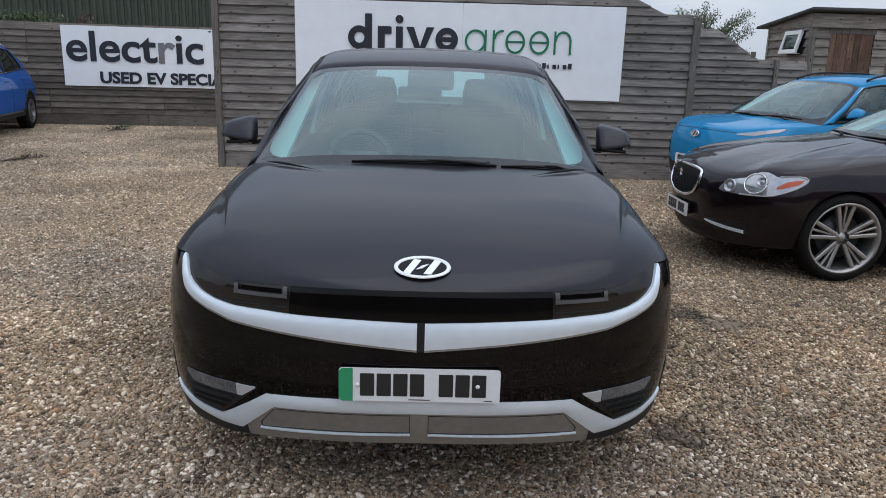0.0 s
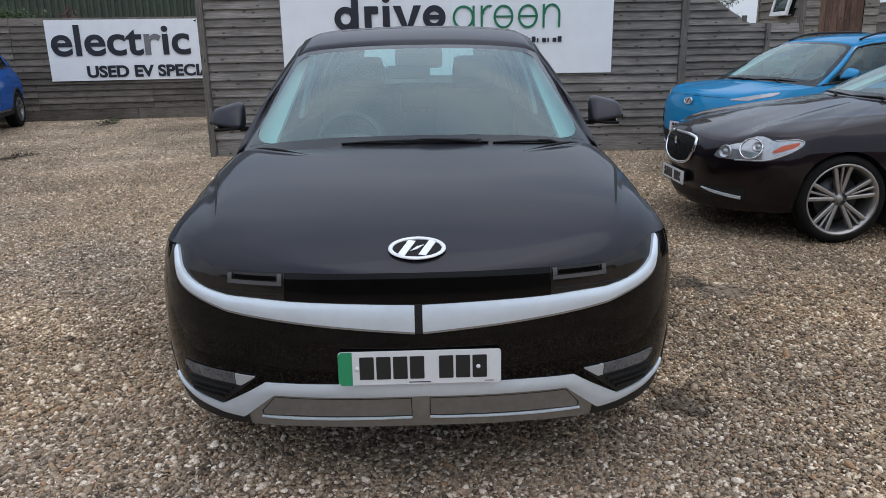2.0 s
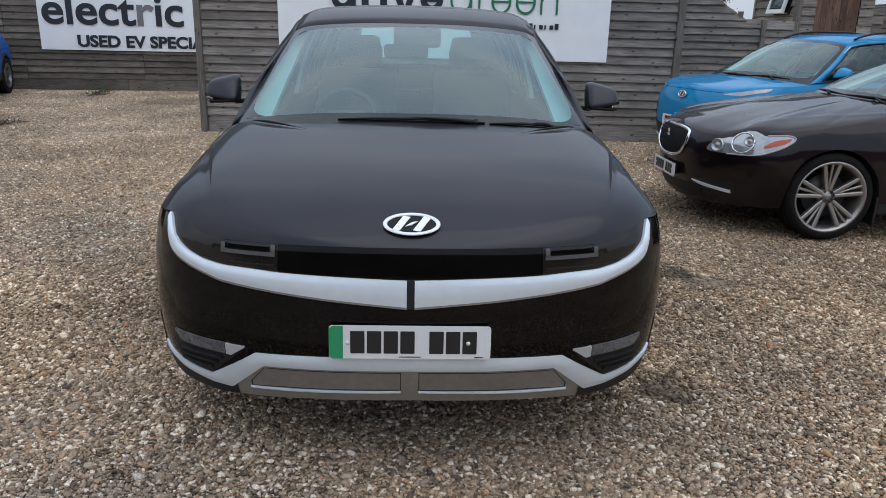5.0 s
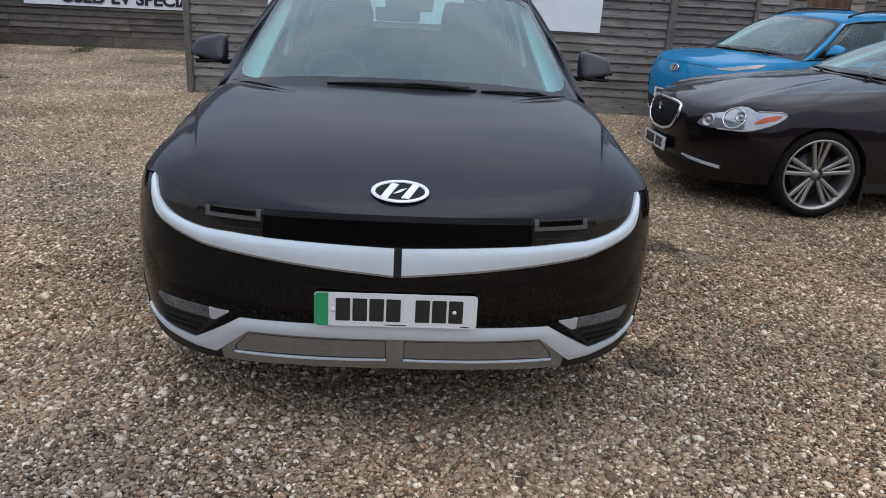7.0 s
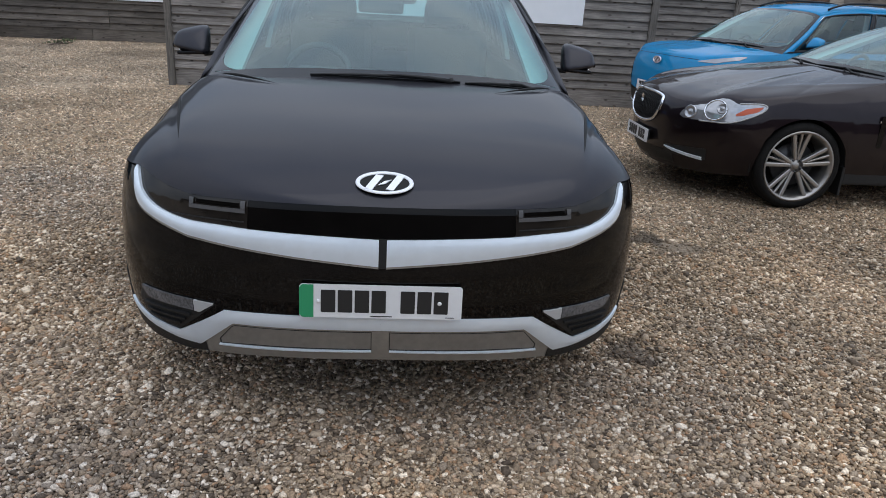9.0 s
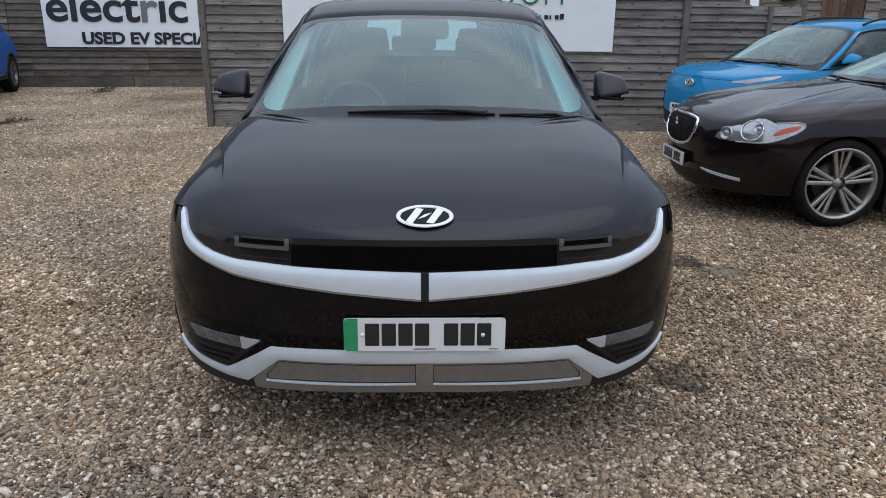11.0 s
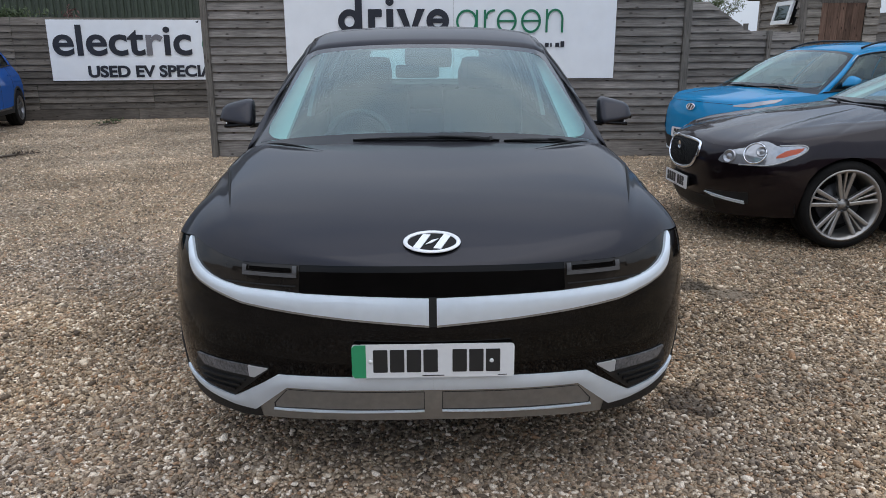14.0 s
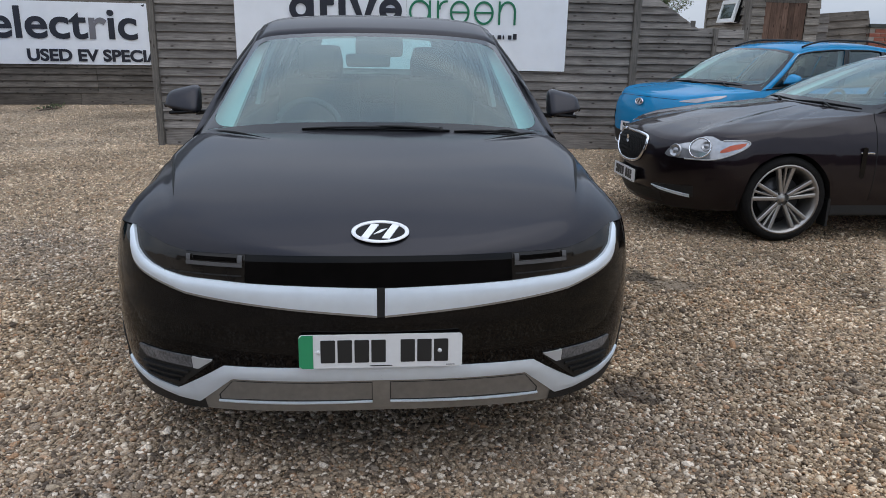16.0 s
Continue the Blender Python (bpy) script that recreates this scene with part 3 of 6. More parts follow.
def pebbles(name, cells, size, tris, seed):
    """Loose stones over a field: cells gives the x, y of each, size its mean radius."""
    rng = np.random.default_rng(seed)
    if tris == 20:
        bm = bmesh.new()
        bmesh.ops.create_icosphere(bm, subdivisions=1, radius=1)
        base = np.array([v.co[:] for v in bm.verts])
        face = np.array([[v.index for v in f.verts] for f in bm.faces])
        bm.free()
    else:
        base = np.array([(1, 0, 0), (0, 1, 0), (-1, 0, 0), (0, -1, 0), (0, 0, 1), (0, 0, -1)], float)
        face = np.array([(0, 1, 4), (1, 2, 4), (2, 3, 4), (3, 0, 4), (1, 0, 5), (2, 1, 5), (3, 2, 5), (0, 3, 5)])
    n, k = len(cells), len(base)
    s = size * np.exp(rng.normal(0, 0.30, n))
    sx, sy, sz = s * rng.uniform(0.85, 1.55, n), s * rng.uniform(0.75, 1.05, n), s * rng.uniform(0.40, 0.76, n)
    a, tilt = rng.uniform(0, 2 * np.pi, n), rng.normal(0, 0.35, n)
    p = base[None] * (1 + rng.normal(0, 0.24, (n, k, 1)))
    p = p * np.stack([sx, sy, sz], 1)[:, None]
    x, y, z = p[..., 0], p[..., 1], p[..., 2]
    x, z = x * np.cos(tilt)[:, None] - z * np.sin(tilt)[:, None], x * np.sin(tilt)[:, None] + z * np.cos(tilt)[:, None]
    x, y = x * np.cos(a)[:, None] - y * np.sin(a)[:, None], x * np.sin(a)[:, None] + y * np.cos(a)[:, None]
    v = np.stack([x + cells[:, 0, None], y + cells[:, 1, None], z + (sz * rng.uniform(-0.3, 0.75, n) - 0.010)[:, None]], 2).reshape(-1, 3)
    f = (face[None] + (np.arange(n) * k)[:, None, None]).reshape(-1)
    me = bpy.data.meshes.new(name)
    me.vertices.add(len(v))
    me.vertices.foreach_set("co", v.ravel().astype(np.float32))
    me.loops.add(len(f))
    me.loops.foreach_set("vertex_index", f.astype(np.int32))
    me.polygons.add(len(f) // 3)
    me.polygons.foreach_set("loop_start", np.arange(0, len(f), 3, dtype=np.int32))
    me.update(calc_edges=True)
    return me


def field(step, inside, x0, x1, y0, y1, seed):
    rng = np.random.default_rng(seed)
    gx, gy = np.meshgrid(np.arange(x0, x1, step), np.arange(y0, y1, step))
    p = np.stack([gx.ravel(), gy.ravel()], 1) + rng.uniform(-0.55, 0.55, (gx.size, 2)) * step
    bare = np.zeros(len(p))
    for cx, cy, rad in ((1.12, 0.68, 0.12), (1.86, 2.14, 0.20)):
        bare = np.maximum(bare, 0.85 * np.exp(-((p[:, 0] - cx) ** 2 + (p[:, 1] - cy) ** 2) / rad ** 2))
    return p[inside(p[:, 0], p[:, 1]) & (rng.uniform(0, 1, len(p)) > bare)]


near = field(0.0118, lambda x, y: (np.abs(x) < 0.74 * (y + 2.17) + 0.36) & ~((np.abs(x) < 0.6) & (y > 1.2)), -3.2, 3.2, -0.66, 1.4, 3)
middle = field(0.0170, lambda x, y: (np.abs(x) < 0.70 * (y + 2.17) + 0.3) & ~((np.abs(x) < 0.75) & (y < 4.6)), -5.2, 5.2, 1.39, 4.4, 4)
outer = field(0.0245, lambda x, y: (np.abs(x) < 0.70 * (y + 2.17) + 0.3) & ~((np.abs(x) < 0.7) & (y < 4.6)), -8, 6, 4.39, 8.6, 9)
far = field(0.036, lambda x, y: (x < 0.2 * (y - 8) - 2.2) & (x > -0.85 * (y + 2.17)), -12, -1.8, 8.2, 15.2, 5)
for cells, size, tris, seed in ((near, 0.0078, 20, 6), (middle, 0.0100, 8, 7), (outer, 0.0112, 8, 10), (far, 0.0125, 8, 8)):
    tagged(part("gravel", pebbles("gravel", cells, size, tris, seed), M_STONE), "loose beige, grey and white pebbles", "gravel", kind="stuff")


# ---- fences ----
def board_mesh(length, height, cut=0.0, lean=0.030):
    """A feather-edged board: thick below, thin above, leaning out over the one beneath; a little worn. cut: how much shorter its top edge is."""
    n, rows = 10, []
    rng = random.Random(int(length * 1000 + height * 7000))
    bow = rng.uniform(-0.003, 0.003)
    for i in range(n):
        x = length * i / (n - 1)
        xt = (length - cut) * i / (n - 1)
        w = rng.uniform(-0.0016, 0.0016) + bow * math.sin(math.pi * i / (n - 1))
        rows.append([(x, -lean - 0.010, w), (x, -lean - 0.013, 0.004 + w), (xt, -0.006, height + w * 0.5), (xt, 0.0, height), (x, -lean + 0.006, w), (x, -lean - 0.010, w)])
    bm = bmesh.new()
    vs = [[bm.verts.new(p) for p in r[:-1]] for r in rows]
    for a, b in zip(vs, vs[1:]):
        for k in range(5):
            bm.faces.new((a[k], a[(k + 1) % 5], b[(k + 1) % 5], b[k]))
    bm.faces.new(vs[0])
    bm.faces.new(vs[-1][::-1])
    bmesh.ops.recalc_face_normals(bm, faces=bm.faces)
    me = bpy.data.meshes.new("board")
    bm.to_mesh(me)
    bm.free()
    return me


BOARDS = {}


def lay_board(fence, x0, x1, z, height, rng, y=0.0, mat=None, cut=0.0):
    mat = mat or M_FENCE
    key = (round(x1 - x0, 2), round(height, 3), round(cut, 2), mat.name)
    if key not in BOARDS:
        BOARDS[key] = board_mesh(*key[:3])
    part("board", BOARDS[key], mat, fence, m=pose(x0, y + rng.uniform(-0.004, 0.004), z + rng.uniform(-0.004, 0.004), rng.uniform(-0.8, 0.8), rng.uniform(-0.16, 0.16), 0))


def fence_post(fence, x, top, y=-0.055, w=0.10):
    bm = box(-w / 2, w / 2, -0.045, 0.045, 0, top, 0.006)
    part("post", bm, M_POST, fence, m=pose(x, y, -0.03, 0, 0, 0))


rng = random.Random(5)
fence_main = thing("fence", pose(-3.0, 8.42, 0, 0, 0, -2.3), "tall weathered grey timber fence of lapped boards", "fence")
PITCH = 0.118
for i in range(23):
    z = 0.235 + i * PITCH
    end = 6.56 if z < 2.14 else 5.86 + (2.41 - z) * 2.09
    for x0, x1, cut in ((0.05, 2.30, 0), (2.305, 4.55, 0), (4.555, end, 0 if z < 2.14 else 0.29)):
        lay_board(fence_main, x0, x1, z, PITCH + 0.022, rng, cut=cut)
for x0, x1 in ((0.05, 2.30), (2.305, 4.55), (4.555, 6.56)):
    part("gravel_board", box(0, x1 - x0, -0.022, 0.004, 0, 0.24, 0.004), M_FENCE, fence_main, m=pose(x0, 0, 0.0))
fence_post(fence_main, 0.0, 2.95, -0.03, 0.085)
fence_post(fence_main, 6.61, 2.26, -0.03)
for x in (2.3, 4.55):
    fence_post(fence_main, x, 2.6, 0.06)

fence_left = thing("fence", pose(-16.0, 13.43, 0, 0, 0, 7.4), "long weathered grey timber fence behind parked cars", "fence")
for i in range(14):
    z = 0.235 + i * 0.1375
    for k in range(6):
        x0 = k * 2.42 + (0.0 if z > 0.7 else 0.36)
        lay_board(fence_left, x0, x0 + 2.412, z, 0.163, rng, 0.0, M_FENCE_OLD)
for k in range(6):
    part("gravel_board", box(0, 2.41, -0.03, 0.0, 0, 0.27, 0.004), M_FENCE_OLD, fence_left, m=pose(k * 2.42, 0, 0))
    fence_post(fence_left, k * 2.42, 2.1, 0.06)

fence_right = thing("fence", pose(3.90, 9.3, 0, 0, 0, 0), "lower weathered timber fence with a sloping top", "fence")
for i in range(20):
    z = 0.0 + i * 0.107
    if z < 1.70:
        lay_board(fence_right, 0.0, 1.35, z, 0.126, rng)
    elif z < 2.05:
        lay_board(fence_right, 0.0, 1.06 - (z - 1.75) * 1.60, z, 0.126, rng, cut=0.19)
    if z < 1.65:
        lay_board(fence_right, 1.42, 1.86, z - 0.01, 0.126, rng, -0.01)
fence_post(fence_right, 1.387, 1.765, -0.03, 0.065)
part("offcut", box(0, 0.07, -0.03, 0.01, 1.70, 1.845, 0.004), M_POST, fence_right, m=pose(0.984, 0, 0))

fence_back = thing("fence", pose(8.2, 11.2, 0, 0, -4.5, 14), "dark weathered fence panel beside the shed", "fence")
for i in range(16):
    lay_board(fence_back, 0.05, 1.25 + 0.022 * (i % 3) - 0.006 * (16 - i), i * 0.131 - 0.04, 0.155, rng, 0.0, M_FENCE_OLD)
fence_post(fence_back, 0.07, 2.08, 0.05)
fence_link = thing("fence", pose(7.68, 10.5, 0, 0, 0, 0), "short fence panel between shed and wall", "fence")
for i in range(14):
    lay_board(fence_link, 0.0, 0.20, i * 0.1445, 0.165, rng)


# unseen plain timber wall added on the fourth side, to darken the nose reflections
tagged(part("wall_south", box(-26, 26, -0.06, 0.06, 0, 3.0, 0.01), M_FENCE_OLD, m=pose(0, -13.0, 0)), "unseen plain timber wall added to darken reflections", "wall", kind="structure")


# ---- signs ----
def letter_block(outline, sign, mat, name="letter"):
    part(name, prism(outline, -0.040, -0.022, 0.002), mat, sign)


def ring_block(cx, cz, rx, rz, t, sign, mat, a0=0, a1=360, name="letter"):
    n, bm = 28, bmesh.new()
    full = a1 - a0 >= 360
    loops = []
    for i in range(n if full else n + 1):
        a = radians(a0 + (a1 - a0) * i / n)
        c, s = math.cos(a), math.sin(a)
        loops.append([bm.verts.new((cx + c * r, y, cz + s * q)) for r, q, y in
                      ((rx, rz, -0.038), (rx, rz, -0.022), (rx - t, rz - t, -0.022), (rx - t, rz - t, -0.038))])
    m = len(loops)
    for i in range(m if full else m - 1):
        u, v = loops[i], loops[(i + 1) % m]
        for k in range(4):
            bm.faces.new((u[k], u[(k + 1) % 4], v[(k + 1) % 4], v[k]))
    if not full:
        bm.faces.new(loops[0])
        bm.faces.new(loops[-1][::-1])
    bmesh.ops.recalc_face_normals(bm, faces=bm.faces)
    part(name, bm, mat, sign)


brand_sign = thing("sign", pose(-3.0, 8.42, 0, 0, 0, -2.3) @ pose(0, -0.045, 0), "large white sign with raised dark and green shapes", "sign")
part("sign_panel", box(1.11, 3.4192, -0.022, 0, 1.088, 2.340, 0.003), M_SIGN, brand_sign)
part("sign_panel", box(3.4208, 5.632, -0.022, 0, 1.088, 2.340, 0.003), M_SIGN, brand_sign)
for x in (1.2, 2.3, 3.37, 3.5, 4.6, 5.62):
    for z in (1.13, 2.28):
        part("screw", lathe([(0.0, -0.004), (0.006, -0.003), (0.008, 0)], 8, "Z"), M_CHROME, brand_sign, m=pose(x, -0.022, z, 90, 0, 0))
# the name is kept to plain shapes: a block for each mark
BX, BZ, BH = 1.845, 1.697, 0.315
ring_block(BX + 0.155, BZ + BH / 2, 0.155, BH / 2, 0.085, brand_sign, M_NAVY, name="mark")
letter_block(rounded(BX + 0.235, BX + 0.33, BZ, BZ + 0.475, 0.008), brand_sign, M_NAVY, "mark")
letter_block(rounded(BX + 0.41, BX + 0.505, BZ, BZ + BH, 0.008), brand_sign, M_NAVY, "mark")
letter_block(rounded(BX + 0.49, BX + 0.60, BZ + 0.21, BZ + BH, 0.02), brand_sign, M_NAVY, "mark")
letter_block(rounded(BX + 0.66, BX + 0.755, BZ, BZ + BH, 0.008), brand_sign, M_NAVY, "mark")
ring_block(BX + 0.707, BZ + 0.41, 0.055, 0.055, 0.052, brand_sign, M_NAVY, name="mark")
letter_block([(BX + 0.80, BZ + BH), (BX + 0.935, BZ), (BX + 1.015, BZ), (BX + 0.905, BZ + BH)], brand_sign, M_NAVY, "mark")
letter_block([(BX + 1.08, BZ + BH), (BX + 0.975, BZ), (BX + 1.05, BZ), (BX + 1.185, BZ + BH)], brand_sign, M_NAVY, "mark")
ring_block(BX + 1.36, BZ + BH / 2, 0.155, BH / 2, 0.082, brand_sign, M_NAVY, name="mark")
letter_block(rounded(BX + 1.26, BX + 1.46, BZ + 0.13, BZ + 0.19, 0.006), brand_sign, M_NAVY, "mark")
GX = BX + 1.62
ring_block(GX + 0.135, BZ + 0.15, 0.145, 0.155, 0.03, brand_sign, M_SIGN_GREEN, name="mark")
letter_block(rounded(GX + 0.26, GX + 0.288, BZ - 0.08, BZ + 0.30, 0.004), brand_sign, M_SIGN_GREEN, "mark")
letter_block(rounded(GX + 0.37, GX + 0.398, BZ, BZ + 0.30, 0.004), brand_sign, M_SIGN_GREEN, "mark")
ring_block(GX + 0.50, BZ + 0.20, 0.11, 0.105, 0.028, brand_sign, M_SIGN_GREEN, 80, 190, "mark")
for ex in (0.68, 1.01):
    ring_block(GX + ex, BZ + 0.15, 0.135, 0.155, 0.03, brand_sign, M_SIGN_GREEN, name="mark")
    letter_block(rounded(GX + ex - 0.12, GX + ex + 0.12, BZ + 0.142, BZ + 0.166, 0.004), brand_sign, M_SIGN_GREEN, "mark")
letter_block(rounded(GX + 1.21, GX + 1.238, BZ, BZ + 0.305, 0.004), brand_sign, M_SIGN_GREEN, "mark")
ring_block(GX + 1.335, BZ + 0.17, 0.115, 0.14, 0.028, brand_sign, M_SIGN_GREEN, 0, 180, "mark")
letter_block(rounded(GX + 1.422, GX + 1.45, BZ, BZ + 0.175, 0.004), brand_sign, M_SIGN_GREEN, "mark")
for k in range(9):
    letter_block(rounded(4.32 + k * 0.071, 4.32 + k * 0.071 + (0.05 if k not in (4, 6) else 0.02), 1.507, 1.507 + (0.075 if k in (3, 8) else 0.055), 0.006), brand_sign, M_NAVY, "mark")

# the other sign, whose words can be read
word_sign = thing("sign", pose(-16.0, 13.43, 0, 0, 0, 7.4) @ pose(0, -0.05, 0), "long white sign with raised dark lettering", "sign")
SX = 7.975
part("sign_panel", box(SX, SX + 3.36, -0.022, 0, 0.853, 2.137, 0.003), M_SIGN, word_sign)
part("sign_panel", box(SX + 3.364, SX + 5.6, -0.022, 0, 0.853, 2.137, 0.003), M_SIGN, word_sign)
# one letter of the first word is greyer
for k, me in enumerate(words("electric", SX + 0.088, SX + 2.98, 1.376, 2.032, 0.02, 0.018) + words("USED EV SPECIA", SX + 0.75, SX + 3.40, 0.916, 1.174, 0.02, 0.036)):
    part("letter", me, M_NAVY_GREY if k == 4 else M_NAVY, word_sign, m=pose(0, -0.022, 0))
ring_block(SX + 3.47, 1.61, 0.27, 0.25, 0.08, word_sign, M_SIGN_GREEN, 45, 315)
part("torn_corner", prism([(SX + 3.09, 2.095), (SX + 3.17, 2.125), (SX + 3.14, 2.065)], -0.026, -0.0225), M_NAVY, word_sign)


# ---- green shed behind the long fence ----
def corrugated(x0, x1, z0, z1, pitch=0.16, deep=0.035):
    pts, x = [], x0
    while x < x1:
        pts += [(x, 0), (x + pitch * 0.3, 0), (x + pitch * 0.42, -deep), (x + pitch * 0.86, -deep)]
        x += pitch
    rows = [[(px, py, z) for px, py in pts] for z in np.linspace(z0, z1, 4)]
    return sheet(rows, False, "cladding")


barn = thing("barn", pose(-18.0, 15.2, 0, 0, 0, 7.4), "dark green corrugated steel barn behind the fence", "building")
part("wall", corrugated(0, 15.6, 0, 4.6), M_GREEN_SHEET, barn)
part("side_wall", box(15.6, 15.65, 0.0, 7, 0, 4.6), M_GREEN_SHEET, barn)
part("side_wall", box(-0.05, 0.0, 0.0, 7, 0, 4.6), M_GREEN_SHEET, barn)
part("back_wall", box(-0.05, 15.65, 7, 7.05, 0, 4.6), M_GREEN_SHEET, barn)
part("roof", prism([(-0.3, 4.6), (-0.3, 4.7), (7.8, 6.2), (15.9, 4.7), (15.9, 4.6), (7.8, 6.05)], -0.25, 7.3), M_GREEN_SHEET, barn)


# ---- timber shed ----
def shed():
    ob = thing("shed", pose(6.30, 10.3, 0), "small weathered timber shed with a brown door", "shed")
    g = random.Random(9)
    for i in range(17):
        z = 0.02 + i * 0.140
        if z < 2.24:
            part("board", board_mesh(0.285, 0.16), M_SHED, ob, m=pose(0.0, 0, z, g.uniform(-1, 1), g.uniform(-0.5, 0.5), 0))
            part("board", board_mesh(0.24, 0.16), M_SHED, ob, m=pose(1.03, 0, z, g.uniform(-1, 1), g.uniform(-0.5, 0.5), 0))
        if z < 2.32:
            part("board", board_mesh(1.56, 0.16), M_SHED, ob, m=pose(0, 1.56, z, 0, g.uniform(-0.3, 0.3), -90))
    for k in range(7):
        part("plank", box(0.002, 0.103, -0.02, 0.006, 0.04, 2.24, 0.003), M_DOOR, ob, m=pose(0.285 + k * 0.105, g.uniform(-0.003, 0.003), 0))
    part("corner_post", box(-0.045, 0.05, -0.045, 0.05, 0, 2.36, 0.004), M_POST, ob)
    part("corner_post", box(-0.050, 0.04, 1.51, 1.575, 0, 2.34, 0.004), M_SHED, ob)
    part("fascia", box(-0.06, 1.62, -0.075, -0.035, 2.290, 2.512, 0.004), M_SHED, ob)
    part("lintel", box(0.27, 1.05, -0.03, 0.01, 2.20, 2.33, 0.004), M_POST, ob)
    part("back_wall", box(0, 1.27, 1.54, 1.57, 0, 2.30), M_SHED, ob)
    part("side_wall", box(1.24, 1.27, 0, 1.56, 0, 2.36), M_SHED, ob)
    part("lining", box(0.03, 1.23, 0.04, 1.5, 0.02, 2.28), M_GAP_AND_SHADE, ob)
    bm = bmesh.new()
    bmesh.ops.create_cube(bm, size=1, matrix=pose(0.77, 0.82, 2.470, -5.7, 0, 0) @ Matrix.Diagonal((1.86, 2.10, 0.045, 1)))
    bmesh.ops.bevel(bm, geom=bm.edges[:], offset=0.008, segments=1, affect="EDGES")
    part("roof", bm, M_FELT, ob)
    part("gable_board", prism([(0.0, 2.30), (1.54, 2.30), (1.54, 2.365), (0.0, 2.520)], 0.0, 0.02), M_SHED, ob, m=pose(-0.030, 0, 0, 0, 0, 90))
    win = part("window", box(-0.05, 0.02, 0.19, 0.74, 1.86, 2.24, 0.003), M_GAP_AND_SHADE, ob, "white-framed window propped open")
    sash = pose(-0.060, 0.17, 2.245, 0, 13, 0)
    for a, b, c, d in ((0, 0.6, -0.07, 0), (0, 0.6, -0.39, -0.32), (0, 0.07, -0.32, -0.07), (0.53, 0.6, -0.32, -0.07)):
        part("window_frame", box(-0.045, 0.0, a, b, c, d, 0.006), M_WHITE_PVC, win, m=sash)
    part("pane", box(-0.026, -0.02, 0.07, 0.53, -0.32, -0.07), M_PRIVACY, win, m=sash)
    part("window_stay", tube([(-0.05, 0.25, 1.88), (-0.13, 0.25, 1.87)], 0.006, 6), M_WHITE_PVC, win)
    return ob


shed()


# ---- brick wall ----
def brick_wall():
    ob = thing("wall", pose(9.31, 11.4, 0, 0, 0, 4), "red brick garden wall with a flat coping", "wall", kind="structure")
    part("core", box(0, 3.0, 0.012, 0.2, 0, 1.86), M_MORTAR, ob)
    part("coping", box(-0.03, 3.03, -0.03, 0.24, 1.86, 1.93, 0.008), M_FELT, ob)
    bm = box(0, 0.215, 0, 0.1, 0, 0.065, 0.004)
    me = bpy.data.meshes.new("brick")
    bm.to_mesh(me)
    bm.free()
    g = random.Random(2)
    for r in range(24):
        for k in range(13):
            x = k * 0.225 + (0.1125 if r % 2 else 0)
            if x < 2.8:
                part("brick", me, M_BRICK, ob, m=pose(x, g.uniform(-0.004, 0.004), 0.01 + r * 0.0765))


# ---- plants ----
def leaves(count, centre, spread, size, seed, droop=0.0):
    """A crown of many small folded leaves."""
    g = random.Random(seed)
    verts, faces = [], []
    for _ in range(count):
        p = Vector([centre[i] + g.gauss(0, 0.45) * spread[i] for i in range(3)])
        r = Euler((g.uniform(0, 6.3), g.uniform(0, 6.3), g.uniform(0, 6.3))).to_matrix()
        s, b = size * g.uniform(0.6, 1.3), len(verts)
        verts += [p + r @ Vector(q) * s for q in ((0, 0, 0), (0.5, 0.28, 0.1), (1.2, 0, 0.0), (0.5, -0.28, 0.1), (0.5, 0, -0.04))]
        faces += [(b, b + 4, b + 1), (b + 4, b + 2, b + 1), (b, b + 3, b + 4), (b + 4, b + 3, b + 2)]
    return verts, faces


def tree():
    ob = thing("tree", pose(5.65, 13.6, 0), "thin straggly tree with sparse leaves behind the fence", "tree")
    g = random.Random(4)
    part("trunk", tube([(0, 0, 0), (0.03, 0.02, 0.8), (-0.02, 0, 1.5), (0.05, 0.02, 2.1)], [0.06, 0.05, 0.04, 0.025]), M_BARK, ob)
    vs, fs = [], []
    for k in range(60):
        a = g.uniform(0, 2 * math.pi)
        z0 = g.uniform(1.2, 2.0)
        reach, rise = g.uniform(0.3, 1.0), g.uniform(0.1, 0.95)
        p0 = Vector((0, 0, z0))
        tip = Vector((math.cos(a) * reach * 1.1 - 0.1, math.sin(a) * reach * 0.6, min(z0 + rise, 3.05 - 0.50 * max(0, math.cos(a) * reach))))
        mid = p0.lerp(tip, 0.5) + Vector((0, 0, 0.08))
        part("limb", tube([p0, mid, tip], [0.016, 0.010, 0.004], 5), M_BARK, ob)
        for q in range(3):
            e = tip + Vector((g.uniform(-0.16, 0.16), g.uniform(-0.1, 0.1), g.uniform(-0.10, 0.10)))
            part("twig", tube([mid.lerp(tip, 0.3 + 0.2 * q), e], [0.006, 0.002], 4), M_BARK, ob)
        for q in range(8):
            c = mid.lerp(tip, q / 6.0)
            v, f = leaves(34, c, (0.13, 0.13, 0.10), 0.036, k * 10 + q)
            b = len(vs)
            vs += v
            fs += [tuple(i + b for i in x) for x in f]
    part("crown", mesh_of("crown", vs, fs), M_LEAF, ob)


tree()


